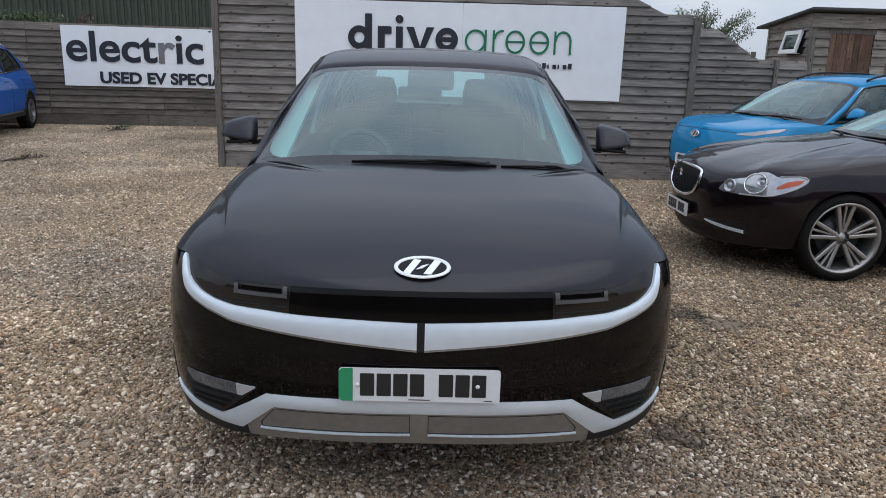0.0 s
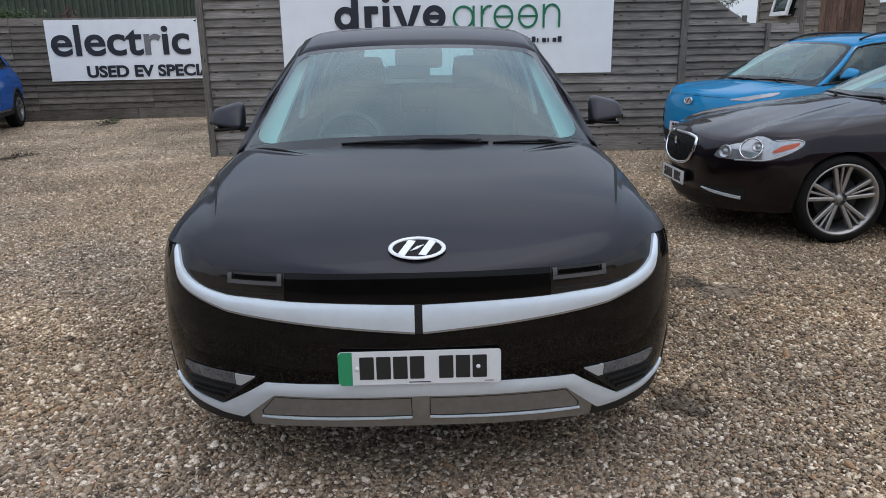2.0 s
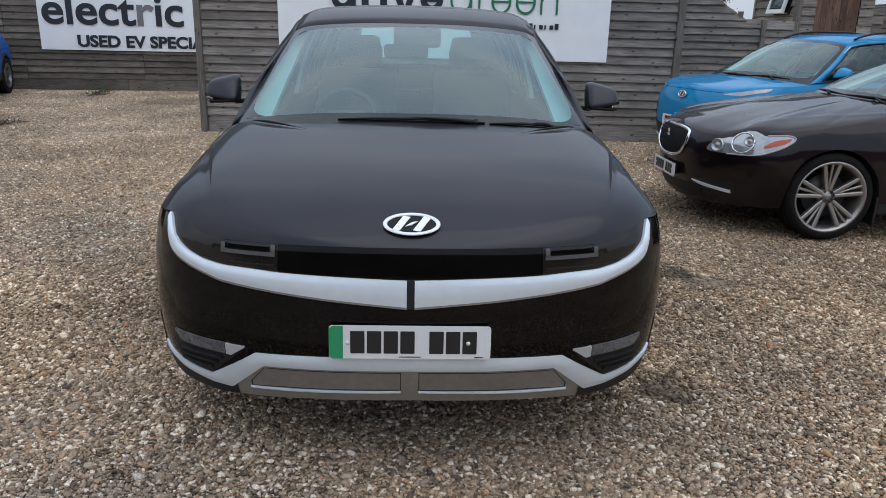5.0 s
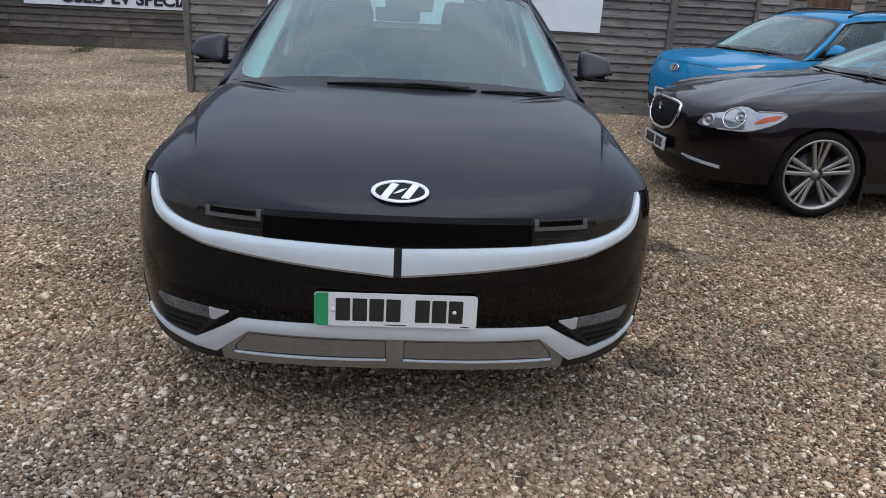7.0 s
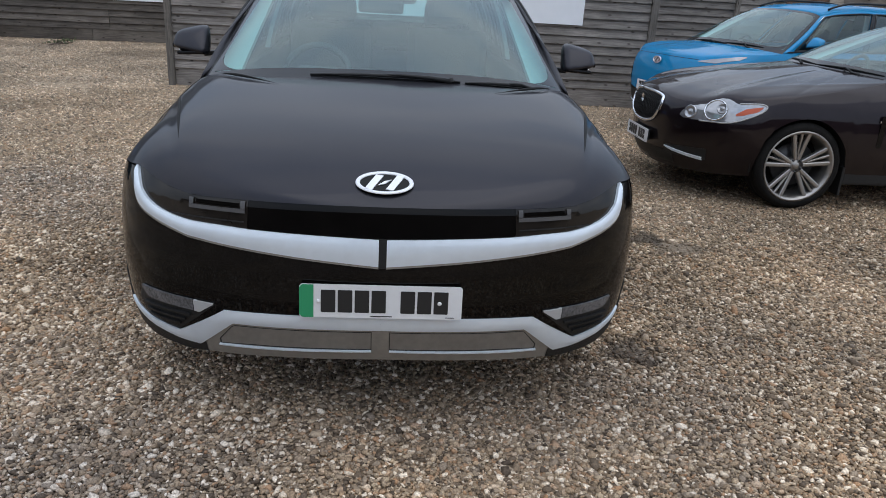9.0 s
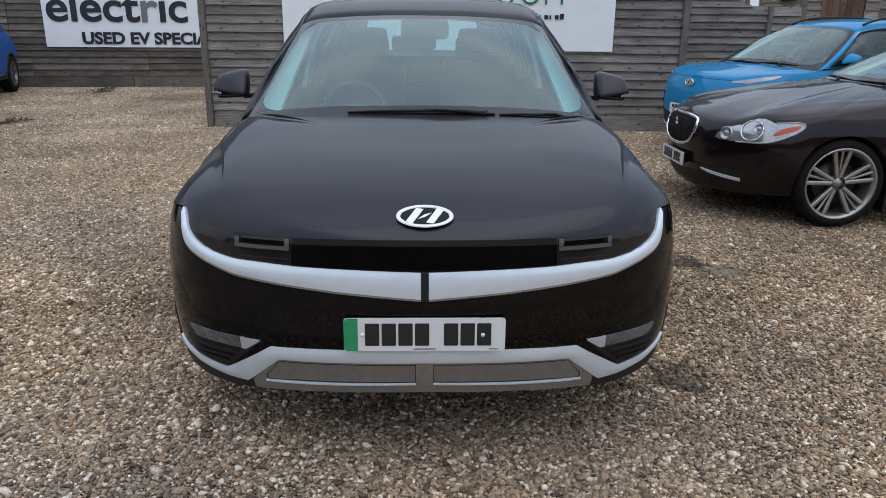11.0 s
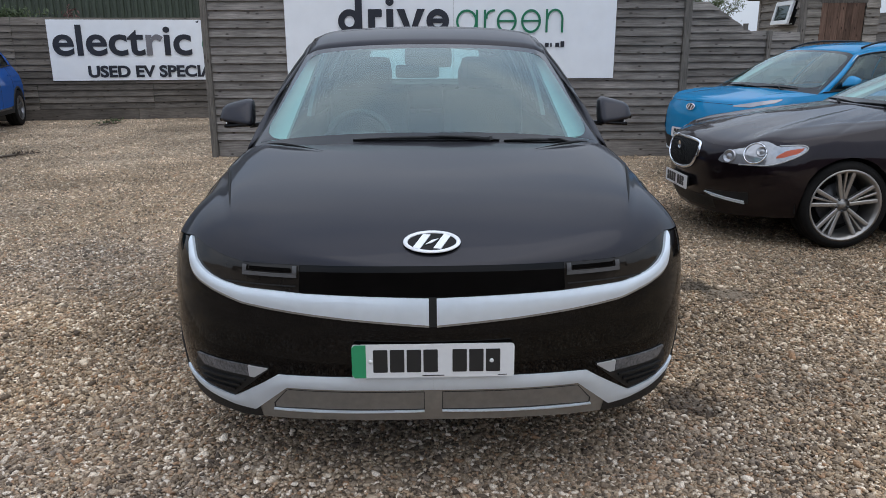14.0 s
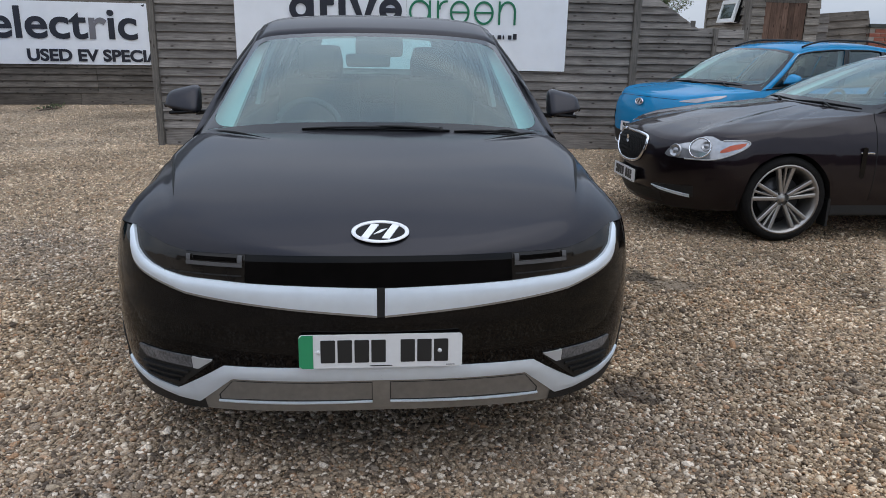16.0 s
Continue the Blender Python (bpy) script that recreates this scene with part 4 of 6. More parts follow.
def climber(x, y, z, width, seed, mat, label, count=220):
    ob = thing("climbing_plant", pose(x, y, 0), label, "plant")
    g = random.Random(seed)
    for k in range(7):
        cx = (k / 6 - 0.5) * width
        part("stem", tube([(cx * 0.6, 0.12, 0.0), (cx * 0.9, 0.06, z * 0.6), (cx, 0.0, z + g.uniform(0.0, 0.15))], [0.012, 0.009, 0.004], 5), M_BARK, ob)
    v, f = leaves(count, (0, 0, z + 0.05), (width * 0.62, 0.10, 0.13), 0.075, seed)
    part("foliage", mesh_of("foliage", v, f), mat, ob)


climber(-9.0, 14.65, 2.22, 1.4, 21, M_LEAF, "green climber spilling over the fence top", 420)
climber(-7.75, 14.85, 2.22, 0.22, 22, M_BUD, "dry pinkish seed heads over the fence", 34)


def weed(x, y, size, seed):
    ob = thing("weed", pose(x, y, -0.01), "low dark weed growing through the gravel", "weed", "weeds in the gravel")
    v, f = leaves(int(140 * size), (0, 0, 0.02), (0.8 * size, 0.3 * size, 0.03), 0.06, seed)
    part("foliage", mesh_of("foliage", v, f), M_LEAF, ob)


weed(-6.70, 13.5, 0.26, 31)
weed(-6.75, 14.1, 0.32, 32)


def dead_branch(x, y, turn):
    ob = thing("dead_branch", pose(x, y, 0, 0, 0, turn), "dead brown branch lying on the gravel", "branch")
    part("stick", tube([(-0.3, 0, 0.01), (-0.1, 0.03, 0.02), (0.12, 0.0, 0.018), (0.3, 0.05, 0.012)], [0.008, 0.018, 0.014, 0.005], 6), M_BARK, ob)
    part("twig", tube([(0.05, 0.0, 0.018), (0.2, -0.06, 0.02), (0.33, -0.07, 0.01)], [0.010, 0.007, 0.004], 6), M_BARK, ob)
    v, f = leaves(45, (0.15, 0.02, 0.015), (0.26, 0.10, 0.012), 0.045, 41)
    part("dead_leaves", mesh_of("dead_leaves", v, f), M_DEAD_LEAF, ob)


dead_branch(-6.0, 8.55, 65)
dead_branch(-6.58, 13.3, 80)


# ---- cars: a body is a ring of columns from the nose round the flank to the tail, with bonnet, glass and roof on top ----
class Shell:
    """The skin of a car whose nose is at y = 0 and which faces -y."""

    def __init__(s, zs, ws, y0, y1, n, lf, kf, lr, kr, tail, length, hx, hz, by, bz, rx, rz, sill, chin, axles, arch, hub, cowl_y, cowl, rear_y, rglass, rise, rrise, crease, header, header_bow, header_x, roof_x, rheader_x, rheader, roof_y, roof_z, crown, frit, panes, pillar, waist, seams, handles, handle, seats, seat_z):
        s.zs, s.ws, s.y0, s.y1, s.n, s.lf, s.kf, s.lr = zs, ws, y0, y1, n, lf, kf, lr
        s.kr, s.tail, s.length, s.hx, s.hz, s.by, s.bz, s.rx = kr, tail, length, hx, hz, by, bz, rx
        s.rz, s.sill, s.chin, s.axles, s.arch, s.hub, s.cowl_y, s.cowl = rz, sill, chin, axles, arch, hub, cowl_y, cowl
        s.rear_y, s.rglass, s.rise, s.rrise, s.crease, s.header, s.header_bow, s.header_x = rear_y, rglass, rise, rrise, crease, header, header_bow, header_x
        s.roof_x, s.rheader_x, s.rheader, s.roof_y, s.roof_z, s.crown, s.frit, s.panes = roof_x, rheader_x, rheader, roof_y, roof_z, crown, frit, panes
        s.pillar, s.waist, s.seams, s.handles, s.handle, s.seats, s.seat_z = pillar, waist, seams, handles, handle, seats, seat_z

    def w(s, z):
        return float(np.interp(z, s.zs, s.ws))

    def front(s, th, z):
        q = math.sin(th) ** (2 / s.n)
        return (s.w(z) * q, float(np.interp(z, s.zs, s.y0)) + s.lf * (1 - max(0, math.cos(th)) ** (2 / s.n)) + s.kf * q * q, z)

    def rear(s, th, z):
        q = math.sin(th) ** (2 / s.n)
        w = s.w(z) * s.tail
        return (w * q, s.length - float(np.interp(z, s.zs, s.y1)) - s.lr * (1 - max(0, math.cos(th)) ** (2 / s.n)) - s.kr * q * q, z)

    def side(s, f, z):
        a, b = s.front(math.pi / 2, z)[1], s.rear(math.pi / 2, z)[1]
        y = a + (b - a) * f
        return (s.w(z) * (1 + (s.tail - 1) * max(0, (f - 0.55) / 0.45) ** 2), y, z)

    def point(s, col, z):
        kind, v = col
        return s.front(v, z) if kind == "f" else s.side(v, z) if kind == "s" else s.rear(v, z)

    def columns(s):
        c = [("f", math.pi / 2 * i / 22) for i in range(23)]
        c += [("s", i / 96) for i in range(1, 97)]
        c += [("r", math.pi / 2 * (1 - i / 16)) for i in range(1, 17)]
        return c

    def top(s, col):
        p = s.point(col, 0.8)
        if col[0] == "f":
            return float(np.interp(p[0] / s.w(0.8), s.hx, s.hz))
        if col[0] == "s":
            return s.belt_z(p[1])
        return float(np.interp(p[0] / (s.w(0.8) * s.tail), s.rx, s.rz))

    def belt_z(s, y):
        """The shoulder's height, its corners eased over a hand's width."""
        return float(np.mean([np.interp(y + d, s.by, s.bz) for d in np.linspace(-0.07, 0.07, 9)]))

    def low(s, y):
        z = s.sill if s.axles[0] < y < s.axles[1] else float(np.interp(y, [0, s.axles[0], s.axles[1], s.length], [s.chin, s.sill, s.sill, s.chin + 0.08]))
        for a in s.axles:
            d = abs(y - a)
            if d < s.arch:
                z = max(z, s.hub + math.sqrt(s.arch ** 2 - d * d))
        return z

    def normal(s, th, z):
        p, a, b = (Vector(s.front(t, q)) for t, q in ((th, z), (min(th + 0.01, 1.57), z), (th, z + 0.01)))
        n = (a - p).cross(b - p)
        return n.normalized() if n.length > 1e-9 else Vector((0, -1, 0))

    def theta(s, x, z=0.6):
        return math.asin(min(1, max(0, x / s.w(z)) ** (s.n / 2)))


def mirrored(rows):
    """Each row of right-half points, starting on the middle line, made whole."""
    return [[(-x, y, z) for x, y, z in r[::-1]] + list(r[1:] if abs(r[0][0]) < 1e-6 else r) for r in rows]


def body_rings(s, car, mat, start=0, rows=16):
    cols = s.columns()[start:]
    pts = []
    for c in cols:
        zt = s.top(c)
        zl = min(s.low(s.point(c, 0.5)[1]), zt - 0.03)
        pts.append([s.point(c, zl + (zt - zl) * (i / rows)) for i in range(rows + 1)])
    if start == 0:
        lines = [[col[r] for col in pts] for r in range(rows + 1)]
        whole = mirrored(lines)
        return part("body", sheet(whole), mat, car)
    whole = [[(x, y, z) for x, y, z in col] for col in pts]
    other = [[(-x, y, z) for x, y, z in col] for col in pts]
    return part("body", sheet(whole + other[::-1]), mat, car)


def curve_between(a, b, count, bow_y=0.0, bow_z=0.0, power=2.4):
    """From the middle a to the corner b, bowed like a windscreen's foot."""
    out = []
    for i in range(count):
        u = i / (count - 1)
        out.append((b[0] * u, a[1] + (b[1] - a[1]) * u ** power + bow_y * u * (1 - u), a[2] + (b[2] - a[2]) * u ** power + bow_z * u * (1 - u)))
    return out


def lid(edge, foot, rise, name, mat, car, rows=14, label="", crease=0.0, dome=False):
    """Bonnet or boot: from the body's top edge to the foot of the glass, both from middle to corner."""
    n = 200 if dome else 84
    raw = [Vector(p) for p in edge]
    along = [0.0]
    for a, b in zip(raw, raw[1:]):
        along.append(along[-1] + (b - a).length)
    run = [along[-1] * i / (n - 1) for i in range(n)]
    e = [Vector([float(np.interp(r, along, [p[k] for p in raw])) for k in range(3)]) for r in run]
    f = [Vector(p) for p in foot]
    ey, ex, ez = [p.y for p in e], [p.x for p in e], [p.z for p in e]
    y0, z0, y1, z1 = e[0].y, e[0].z, f[0].y, f[0].z

    def domed(x, y):
        """Height of an arched cross-section between the two side edges: a raised middle panel, and a shelf a finger's width lower beside it."""
        t = min(1, max(0, (y - y0) / (y1 - y0)))
        top = z0 + (z1 - z0) * (0.55 * (1 - math.exp(-t / 0.2)) / 0.9933 + 0.45 * t) + 0.09 * max(0, y - y1)
        side = float(np.interp(y, ey, ez))
        step = 0.022 * min(1, max(0, (y - 0.20) / 0.5)) ** 0.7
        down = min(1, max(0, (abs(x) - 0.612 - 0.245 * y) / 0.032))
        return side + (top - side) * (1 - min(1, abs(x) / max(1e-4, float(np.interp(y, ey, ex)))) ** 10.0) - step * down * down * (3 - 2 * down) * min(1, 6 * (1 - min(1, abs(x) / max(1e-4, float(np.interp(y, ey, ex))))))

    lines = []
    for r in range(rows + 1):
        v = (r / rows) ** 1.35
        line = []
        for i in range(n):
            u = run[i] / run[-1]
            k = u * (len(f) - 1)
            j = min(int(k), len(f) - 2)
            c = f[j].lerp(f[j + 1], k - j)
            p = e[i].lerp(c, v)
            p.z = e[i].z + (c.z - e[i].z) * v ** (rise + (0.8 - rise) * max(0, (u - 0.45) / 0.55) ** 1.2)
            if dome:
                p.z = domed(p.x, p.y) + (c.z - domed(c.x, c.y)) * v ** 6
            p.z += crease * math.exp(-((p.x - (0.735 if dome else 0.62) - 0.12 * p.y) / 0.022) ** 2) * math.sin(math.pi * min(1, v)) ** 0.5
            line.append(tuple(p))
        lines.append(line)
    part(name, sheet(mirrored(lines)), mat, car, label)
    return domed


def wheel(car, x, y, hub, tyre_r, rim_r, width, style, alloy, side):
    """Tyre and alloy rim, outer face towards the side given."""
    w = part("wheel", lathe([(rim_r - 0.012, -width * 0.45), (rim_r, -width * 0.49), (rim_r + 0.03, -width * 0.52), (tyre_r - 0.025, -width * 0.49), (tyre_r - 0.004, -width * 0.42),
                             (tyre_r, -width * 0.3), (tyre_r - 0.006, -width * 0.28), (tyre_r, -width * 0.26), (tyre_r, -0.012), (tyre_r - 0.007, -0.008), (tyre_r - 0.007, 0.008), (tyre_r, 0.012),
                             (tyre_r, width * 0.26), (tyre_r - 0.006, width * 0.28), (tyre_r, width * 0.3), (tyre_r - 0.004, width * 0.42), (tyre_r - 0.025, width * 0.49),
                             (rim_r + 0.03, width * 0.52), (rim_r, width * 0.49), (rim_r - 0.012, width * 0.45)], 56),
             M_RUBBER, car, m=pose(x, y, hub, 0, 0, 0 if side > 0 else 180))
    part("rim", lathe([(rim_r - 0.03, -width * 0.45), (rim_r - 0.012, -width * 0.45), (rim_r - 0.022, width * 0.30), (rim_r - 0.004, width * 0.485), (rim_r + 0.004, width * 0.50),
                       (rim_r - 0.012, width * 0.49), (rim_r - 0.030, width * 0.34), (rim_r - 0.034, -width * 0.4)], 56), alloy, w)
    part("brake_disc", lathe([(0.02, 0.0), (rim_r * 0.62, 0.0), (rim_r * 0.62, 0.02), (0.02, 0.02)], 32), M_ALLOY_DARK, w)
    part("hub_cap", lathe([(0.0, width * 0.352), (0.024, width * 0.350), (0.027, width * 0.335), (0.029, width * 0.318), (0.050, width * 0.315), (0.060, width * 0.28), (0.064, 0.02)], 24), alloy if style == "split" else M_ALLOY_GREY, w)
    part("drum", lathe([(0.02, -width * 0.3), (rim_r - 0.03, -width * 0.3)], 24), M_GAP_AND_SHADE, w)

    def spoke(a, w0, w1, r0, r1, deep, twist=0.0):
        d = width
        sec = []
        for t in (0, 0.35, 0.75, 1.0):
            r = r0 + (r1 - r0) * t
            hw = (w0 + (w1 - w0) * t) / 2
            out = d * (0.36 + 0.09 * t ** 1.5) if t < 1 else d * 0.44
            off = twist * t
            sec.append([(out - deep, -hw + off, r), (out - 0.004, -hw + off, r), (out, -hw * 0.5 + off, r), (out, hw * 0.5 + off, r), (out - 0.004, hw + off, r), (out - deep, hw + off, r)])
        bm = bmesh.new()
        vs = [[bm.verts.new(p) for p in q] for q in sec]
        for p, q in zip(vs, vs[1:]):
            for i in range(6):
                bm.faces.new((p[i], p[(i + 1) % 6], q[(i + 1) % 6], q[i]))
        bmesh.ops.recalc_face_normals(bm, faces=bm.faces)
        part("spoke", bm, alloy, w, m=pose(0, 0, 0, a, 0, 0))

    if style == "split":
        for i in range(5):
            a = i * 72 + 3
            spoke(a - 13.5, 0.028, 0.031, 0.050, rim_r - 0.012, 0.035)
            spoke(a + 13.5, 0.028, 0.031, 0.050, rim_r - 0.012, 0.035)
            spoke(a, 0.012, 0.020, 0.085, rim_r - 0.015, 0.020)
    else:
        for i in range(5):
            spoke(i * 72, 0.075, 0.05, 0.05, rim_r - 0.015, 0.03, 0.03)
            spoke(i * 72 + 22, 0.03, 0.045, 0.06, rim_r - 0.015, 0.02, 0.05)
    for i in range(5):
        a = radians(i * 72 + 36)
        part("wheel_nut", lathe([(0.0, 0.0), (0.009, 0.0), (0.011, -0.012)], 6), M_ALLOY_DARK, w, m=pose(width * 0.35, 0.046 * math.sin(a), 0.049 * math.cos(a)))
    return w


def seat(car, x, y, base, width, mat):
    s = part("seat", box(-width / 2, width / 2, -0.26, 0.26, -0.12, 0.10, 0.05), mat, car, m=pose(x, y, base))
    part("backrest", box(-width / 2, width / 2, -0.07, 0.07, 0, 0.62, 0.05), mat, s, m=pose(0, 0.26, 0.05, -16, 0, 0))
    part("headrest", box(-0.14, 0.14, -0.05, 0.05, 0, 0.19, 0.045), mat, s, m=pose(0, 0.45, 0.67, -10, 0, 0))
    for dx in (-0.05, 0.05):
        part("headrest_post", tube([(dx, 0.44, 0.54), (dx, 0.465, 0.67)], 0.007, 6), M_CHROME, s)


def steering_wheel(car, x, y, z):
    n, pts = 28, []
    for i in range(n + 1):
        a = 2 * math.pi * i / n
        pts.append((0.165 * math.cos(a), 0, 0.160 * math.sin(a)))
    w = part("steering_wheel", tube(pts, 0.016, 8), M_CABIN, car, m=pose(x, y, z, -24, 0, 0))
    part("wheel_boss", box(-0.10, 0.10, -0.02, 0.03, -0.06, 0.05, 0.02), M_CABIN, w)
    part("wheel_spoke", box(-0.18, 0.18, -0.006, 0.012, -0.022, 0.018, 0.006), M_CABIN, w)


def number_plate(car, m, green):
    """A plate whose characters are plain bars."""
    p = part("number_plate", prism(rounded(-0.26, 0.26, -0.0555, 0.0555, 0.010), -0.004, 0.002), M_PLATE, car, "white number plate with dark bars", m)
    if green:
        part("green_band", prism([(-0.26, -0.0455), (-0.25, -0.0555), (-0.215, -0.0555), (-0.215, 0.0555), (-0.25, 0.0555), (-0.26, 0.0455)], -0.0055, -0.003), M_PLATE_GREEN, p, "green band")
    x = -0.192 if green else -0.215
    for i in range(7):
        part("bar", prism(rounded(x, x + 0.046, -0.0375, 0.0385, 0.003, 2), -0.0052, -0.003), M_INK, p)
        x += 0.0535 if i != 3 else 0.093
    part("bar", box(-0.035, 0.035, -0.0050, -0.003, -0.0505, -0.0475), M_INK, p)
    part("bar", box(0.208, 0.236, -0.0050, -0.003, -0.0505, -0.0480), M_INK, p)
    for sx in (-0.200, 0.187):
        part("screw_cap", lathe([(0.0, -0.009), (0.005, -0.008), (0.0072, -0.005), (0.0075, -0.002)], 14, "Z"), M_PLATE, p, m=Matrix.Translation((sx, 0, -0.001)) @ pose(0, 0, 0, -90, 0, 0))
    return p


def clear_glass(rows, frit):
    """Cuts a glazed skin into a clear middle and an opaque rim; frit: rows and columns of rim (foot, head, sides)."""
    foot, head, side = frit
    mid = [r[side:-side] for r in rows[foot:len(rows) - head]]
    return mid


def rim_of(rows, frit):
    foot, head, side = frit
    nr, nc = len(rows), len(rows[0])
    verts, faces = [p for r in rows for p in r], []
    for i in range(nr - 1):
        for j in range(nc - 1):
            if i < foot or i >= nr - 1 - head or j < side or j >= nc - 1 - side:
                a = i * nc + j
                faces.append((a, a + 1, a + nc + 1, a + nc))
    me = mesh_of("rim", verts, faces, True)
    bm = bmesh.new()
    bm.from_mesh(me)
    bmesh.ops.delete(bm, geom=[v for v in bm.verts if not v.link_faces], context="VERTS")
    bmesh.ops.recalc_face_normals(bm, faces=bm.faces)
    bm.to_mesh(me)
    bm.free()
    return me


def build_car(s, car, mat, roof_mat, body_start=0, rails=None, arch_trim=True, privacy=True, bonnet_label="", rear_clear=False, dome=False):
    """All that every car has: body, bonnet, glasshouse, roof, cabin and under-floor."""
    body = body_rings(s, car, mat, body_start)
    cols = s.columns()
    edge_all = [Vector(s.point(c, s.top(c))) for c in cols]
    kind = [c[0] for c in cols]
    ic = min((i for i in range(len(cols)) if kind[i] == "s"), key=lambda i: abs(edge_all[i].y - s.cowl_y))
    ir = min((i for i in range(len(cols)) if kind[i] == "s"), key=lambda i: abs(edge_all[i].y - s.rear_y))
    corner, rcorner = edge_all[ic], edge_all[ir]
    # bonnet
    foot = curve_between(s.cowl, corner, 25, power=2.6)
    s.height = lid([tuple(p) for p in edge_all[:ic + 1]], foot, s.rise, "bonnet", mat, car, 46 if dome else 24, bonnet_label, s.crease, dome)
    # boot or tailgate sill
    rfoot = curve_between(s.rglass, rcorner, 25, power=2.6)
    lid([tuple(p) for p in edge_all[ir:][::-1]], rfoot, s.rrise, "tailgate", mat, car, 10)
    # roof
    ys = np.linspace(0, 1, 25)
    hd, rh = s.header, s.rheader
    rows, left_edge = [], []
    for t in ys:
        line = []
        for i in range(13):
            u = i / 12
            yf, yr = hd[1] + s.header_bow * u * u, rh[1] - 0.06 * u * u
            y = yf + (yr - yf) * t
            z = float(np.interp(hd[1] + (rh[1] - hd[1]) * t, s.roof_y, s.roof_z))
            x = float(np.interp(t, [0, 0.35, 1], [s.header_x, s.roof_x, s.rheader_x])) * u
            line.append((x, y, z - s.crown * u ** 2.6 - 0.02 * max(0, u - 0.9) * 10))
        rows.append(line)
        left_edge.append(Vector(line[-1]))
    thicken(part("roof", sheet(mirrored(rows)), roof_mat, car), 0.02)
    head_line, rear_line = rows[0], rows[-1]

    def glaze(name, foot_line, top_line, frit, bulge, glass, label=""):
        n, nr = 65, 33
        out = []
        for r in range(nr):
            v = r / (nr - 1)
            line = []
            for i in range(n):
                u = i / (n - 1)
                a = np.array([np.interp(u, np.linspace(0, 1, len(foot_line)), [p[k] for p in foot_line]) for k in range(3)])
                b = np.array([np.interp(u, np.linspace(0, 1, len(top_line)), [p[k] for p in top_line]) for k in range(3)])
                p = a + (b - a) * v
                k = bulge * math.sin(math.pi * v) * (1 - u ** 4)
                line.append((p[0], p[1] - k * 0.6, p[2] + abs(k)))
            out.append(line)
        whole = mirrored(out)
        ob = part(name, sheet(clear_glass(whole, frit)), glass, car, label)
        border = part("glass_border", rim_of(whole, frit), M_FRIT, ob)
        if name == "windscreen":
            clear = clear_glass(whole, frit)
            nr, nc = len(clear), len(clear[0])

            def place(i, j):
                a, b = min(int(i), nr - 2), min(int(j), nc - 2)
                q = [Vector(clear[a + d][b + g]) for d in (0, 1) for g in (0, 1)]
                w = q[0].lerp(q[1], j - b).lerp(q[2].lerp(q[3], j - b), i - a)
                return (w.x, w.y - 0.0012, w.z + 0.0018)

            for low in (True, False):
                ri, rj = (5.2, 10.0) if low else (2.4, 6.0)
                for left in (True, False):
                    ring = [(0.0, 0.0)] + [(ri * (1 - math.sin(q)), rj * (1 - math.cos(q))) for q in np.linspace(0, math.pi / 2, 9)]
                    pts = [place(i if low else nr - 1 - i, j if left else nc - 1 - j) for i, j in ring]
                    part("border_corner", mesh_of("corner", pts, [(0, k, k + 1) for k in range(1, len(pts) - 1)]), M_FRIT, border)
        return ob

    glaze("windscreen", foot, head_line, s.frit, 0.035, M_SCREEN, "tinted windscreen")
    glaze("rear_window", rfoot, rear_line, (4, 2, 20 if rear_clear else 6), -0.03, M_PRIVACY if privacy and not rear_clear else M_PANE)
    # sides of the glasshouse: frame and panes
    belt = edge_all[ic:ir + 1]

    def on(line, f):
        k = f * (len(line) - 1)
        j = min(int(k), len(line) - 2)
        return line[j].lerp(line[j + 1], k - j)

    # share of the length: the belt runs from cowl to tail, the roof edge from header to rear header
    def spot(f, h, sx, out=0.0):
        p = on(belt, f).lerp(on(left_edge, f), h)
        bow = 0.03 * math.sin(math.pi * h)
        return (sx * (p.x + bow + out), p.y, p.z)

    panes = s.panes
    for sx in (1, -1):
        fs = sorted({0.0, 1.0, *[q for a in panes for q in a], *np.linspace(0, 1, 41)})
        hs = [0.0, 0.06, 0.2, 0.4, 0.6, 0.8, 0.92, 1.0]
        verts, faces = [spot(f, h, sx) for f in fs for h in hs], []
        nh = len(hs)
        for i in range(len(fs) - 1):
            fm = (fs[i] + fs[i + 1]) / 2
            open_ = any(a < fm < b for a, b in panes)
            for j in range(nh - 1):
                if not (open_ and 1 <= j < nh - 2):
                    a = i * nh + j
                    faces.append((a, a + 1, a + nh + 1, a + nh))
        me = mesh_of("window_surround", verts, faces, True)
        bm = bmesh.new()
        bm.from_mesh(me)
        bmesh.ops.delete(bm, geom=[v for v in bm.verts if not v.link_faces], context="VERTS")
        bmesh.ops.recalc_face_normals(bm, faces=bm.faces)
        bm.to_mesh(me)
        bm.free()
        frame_ob = thicken(part("pillar_frame", me, s.pillar, car), 0.02)
        inner = [[(x - sx * 0.028, y, z) for x, y, z in [verts[i * nh + j] for j in range(nh)]] for i in range(len(fs))]
        part("inner_trim", mesh_of("inner_trim", [p for r in inner for p in r], faces), M_CABIN, frame_ob)
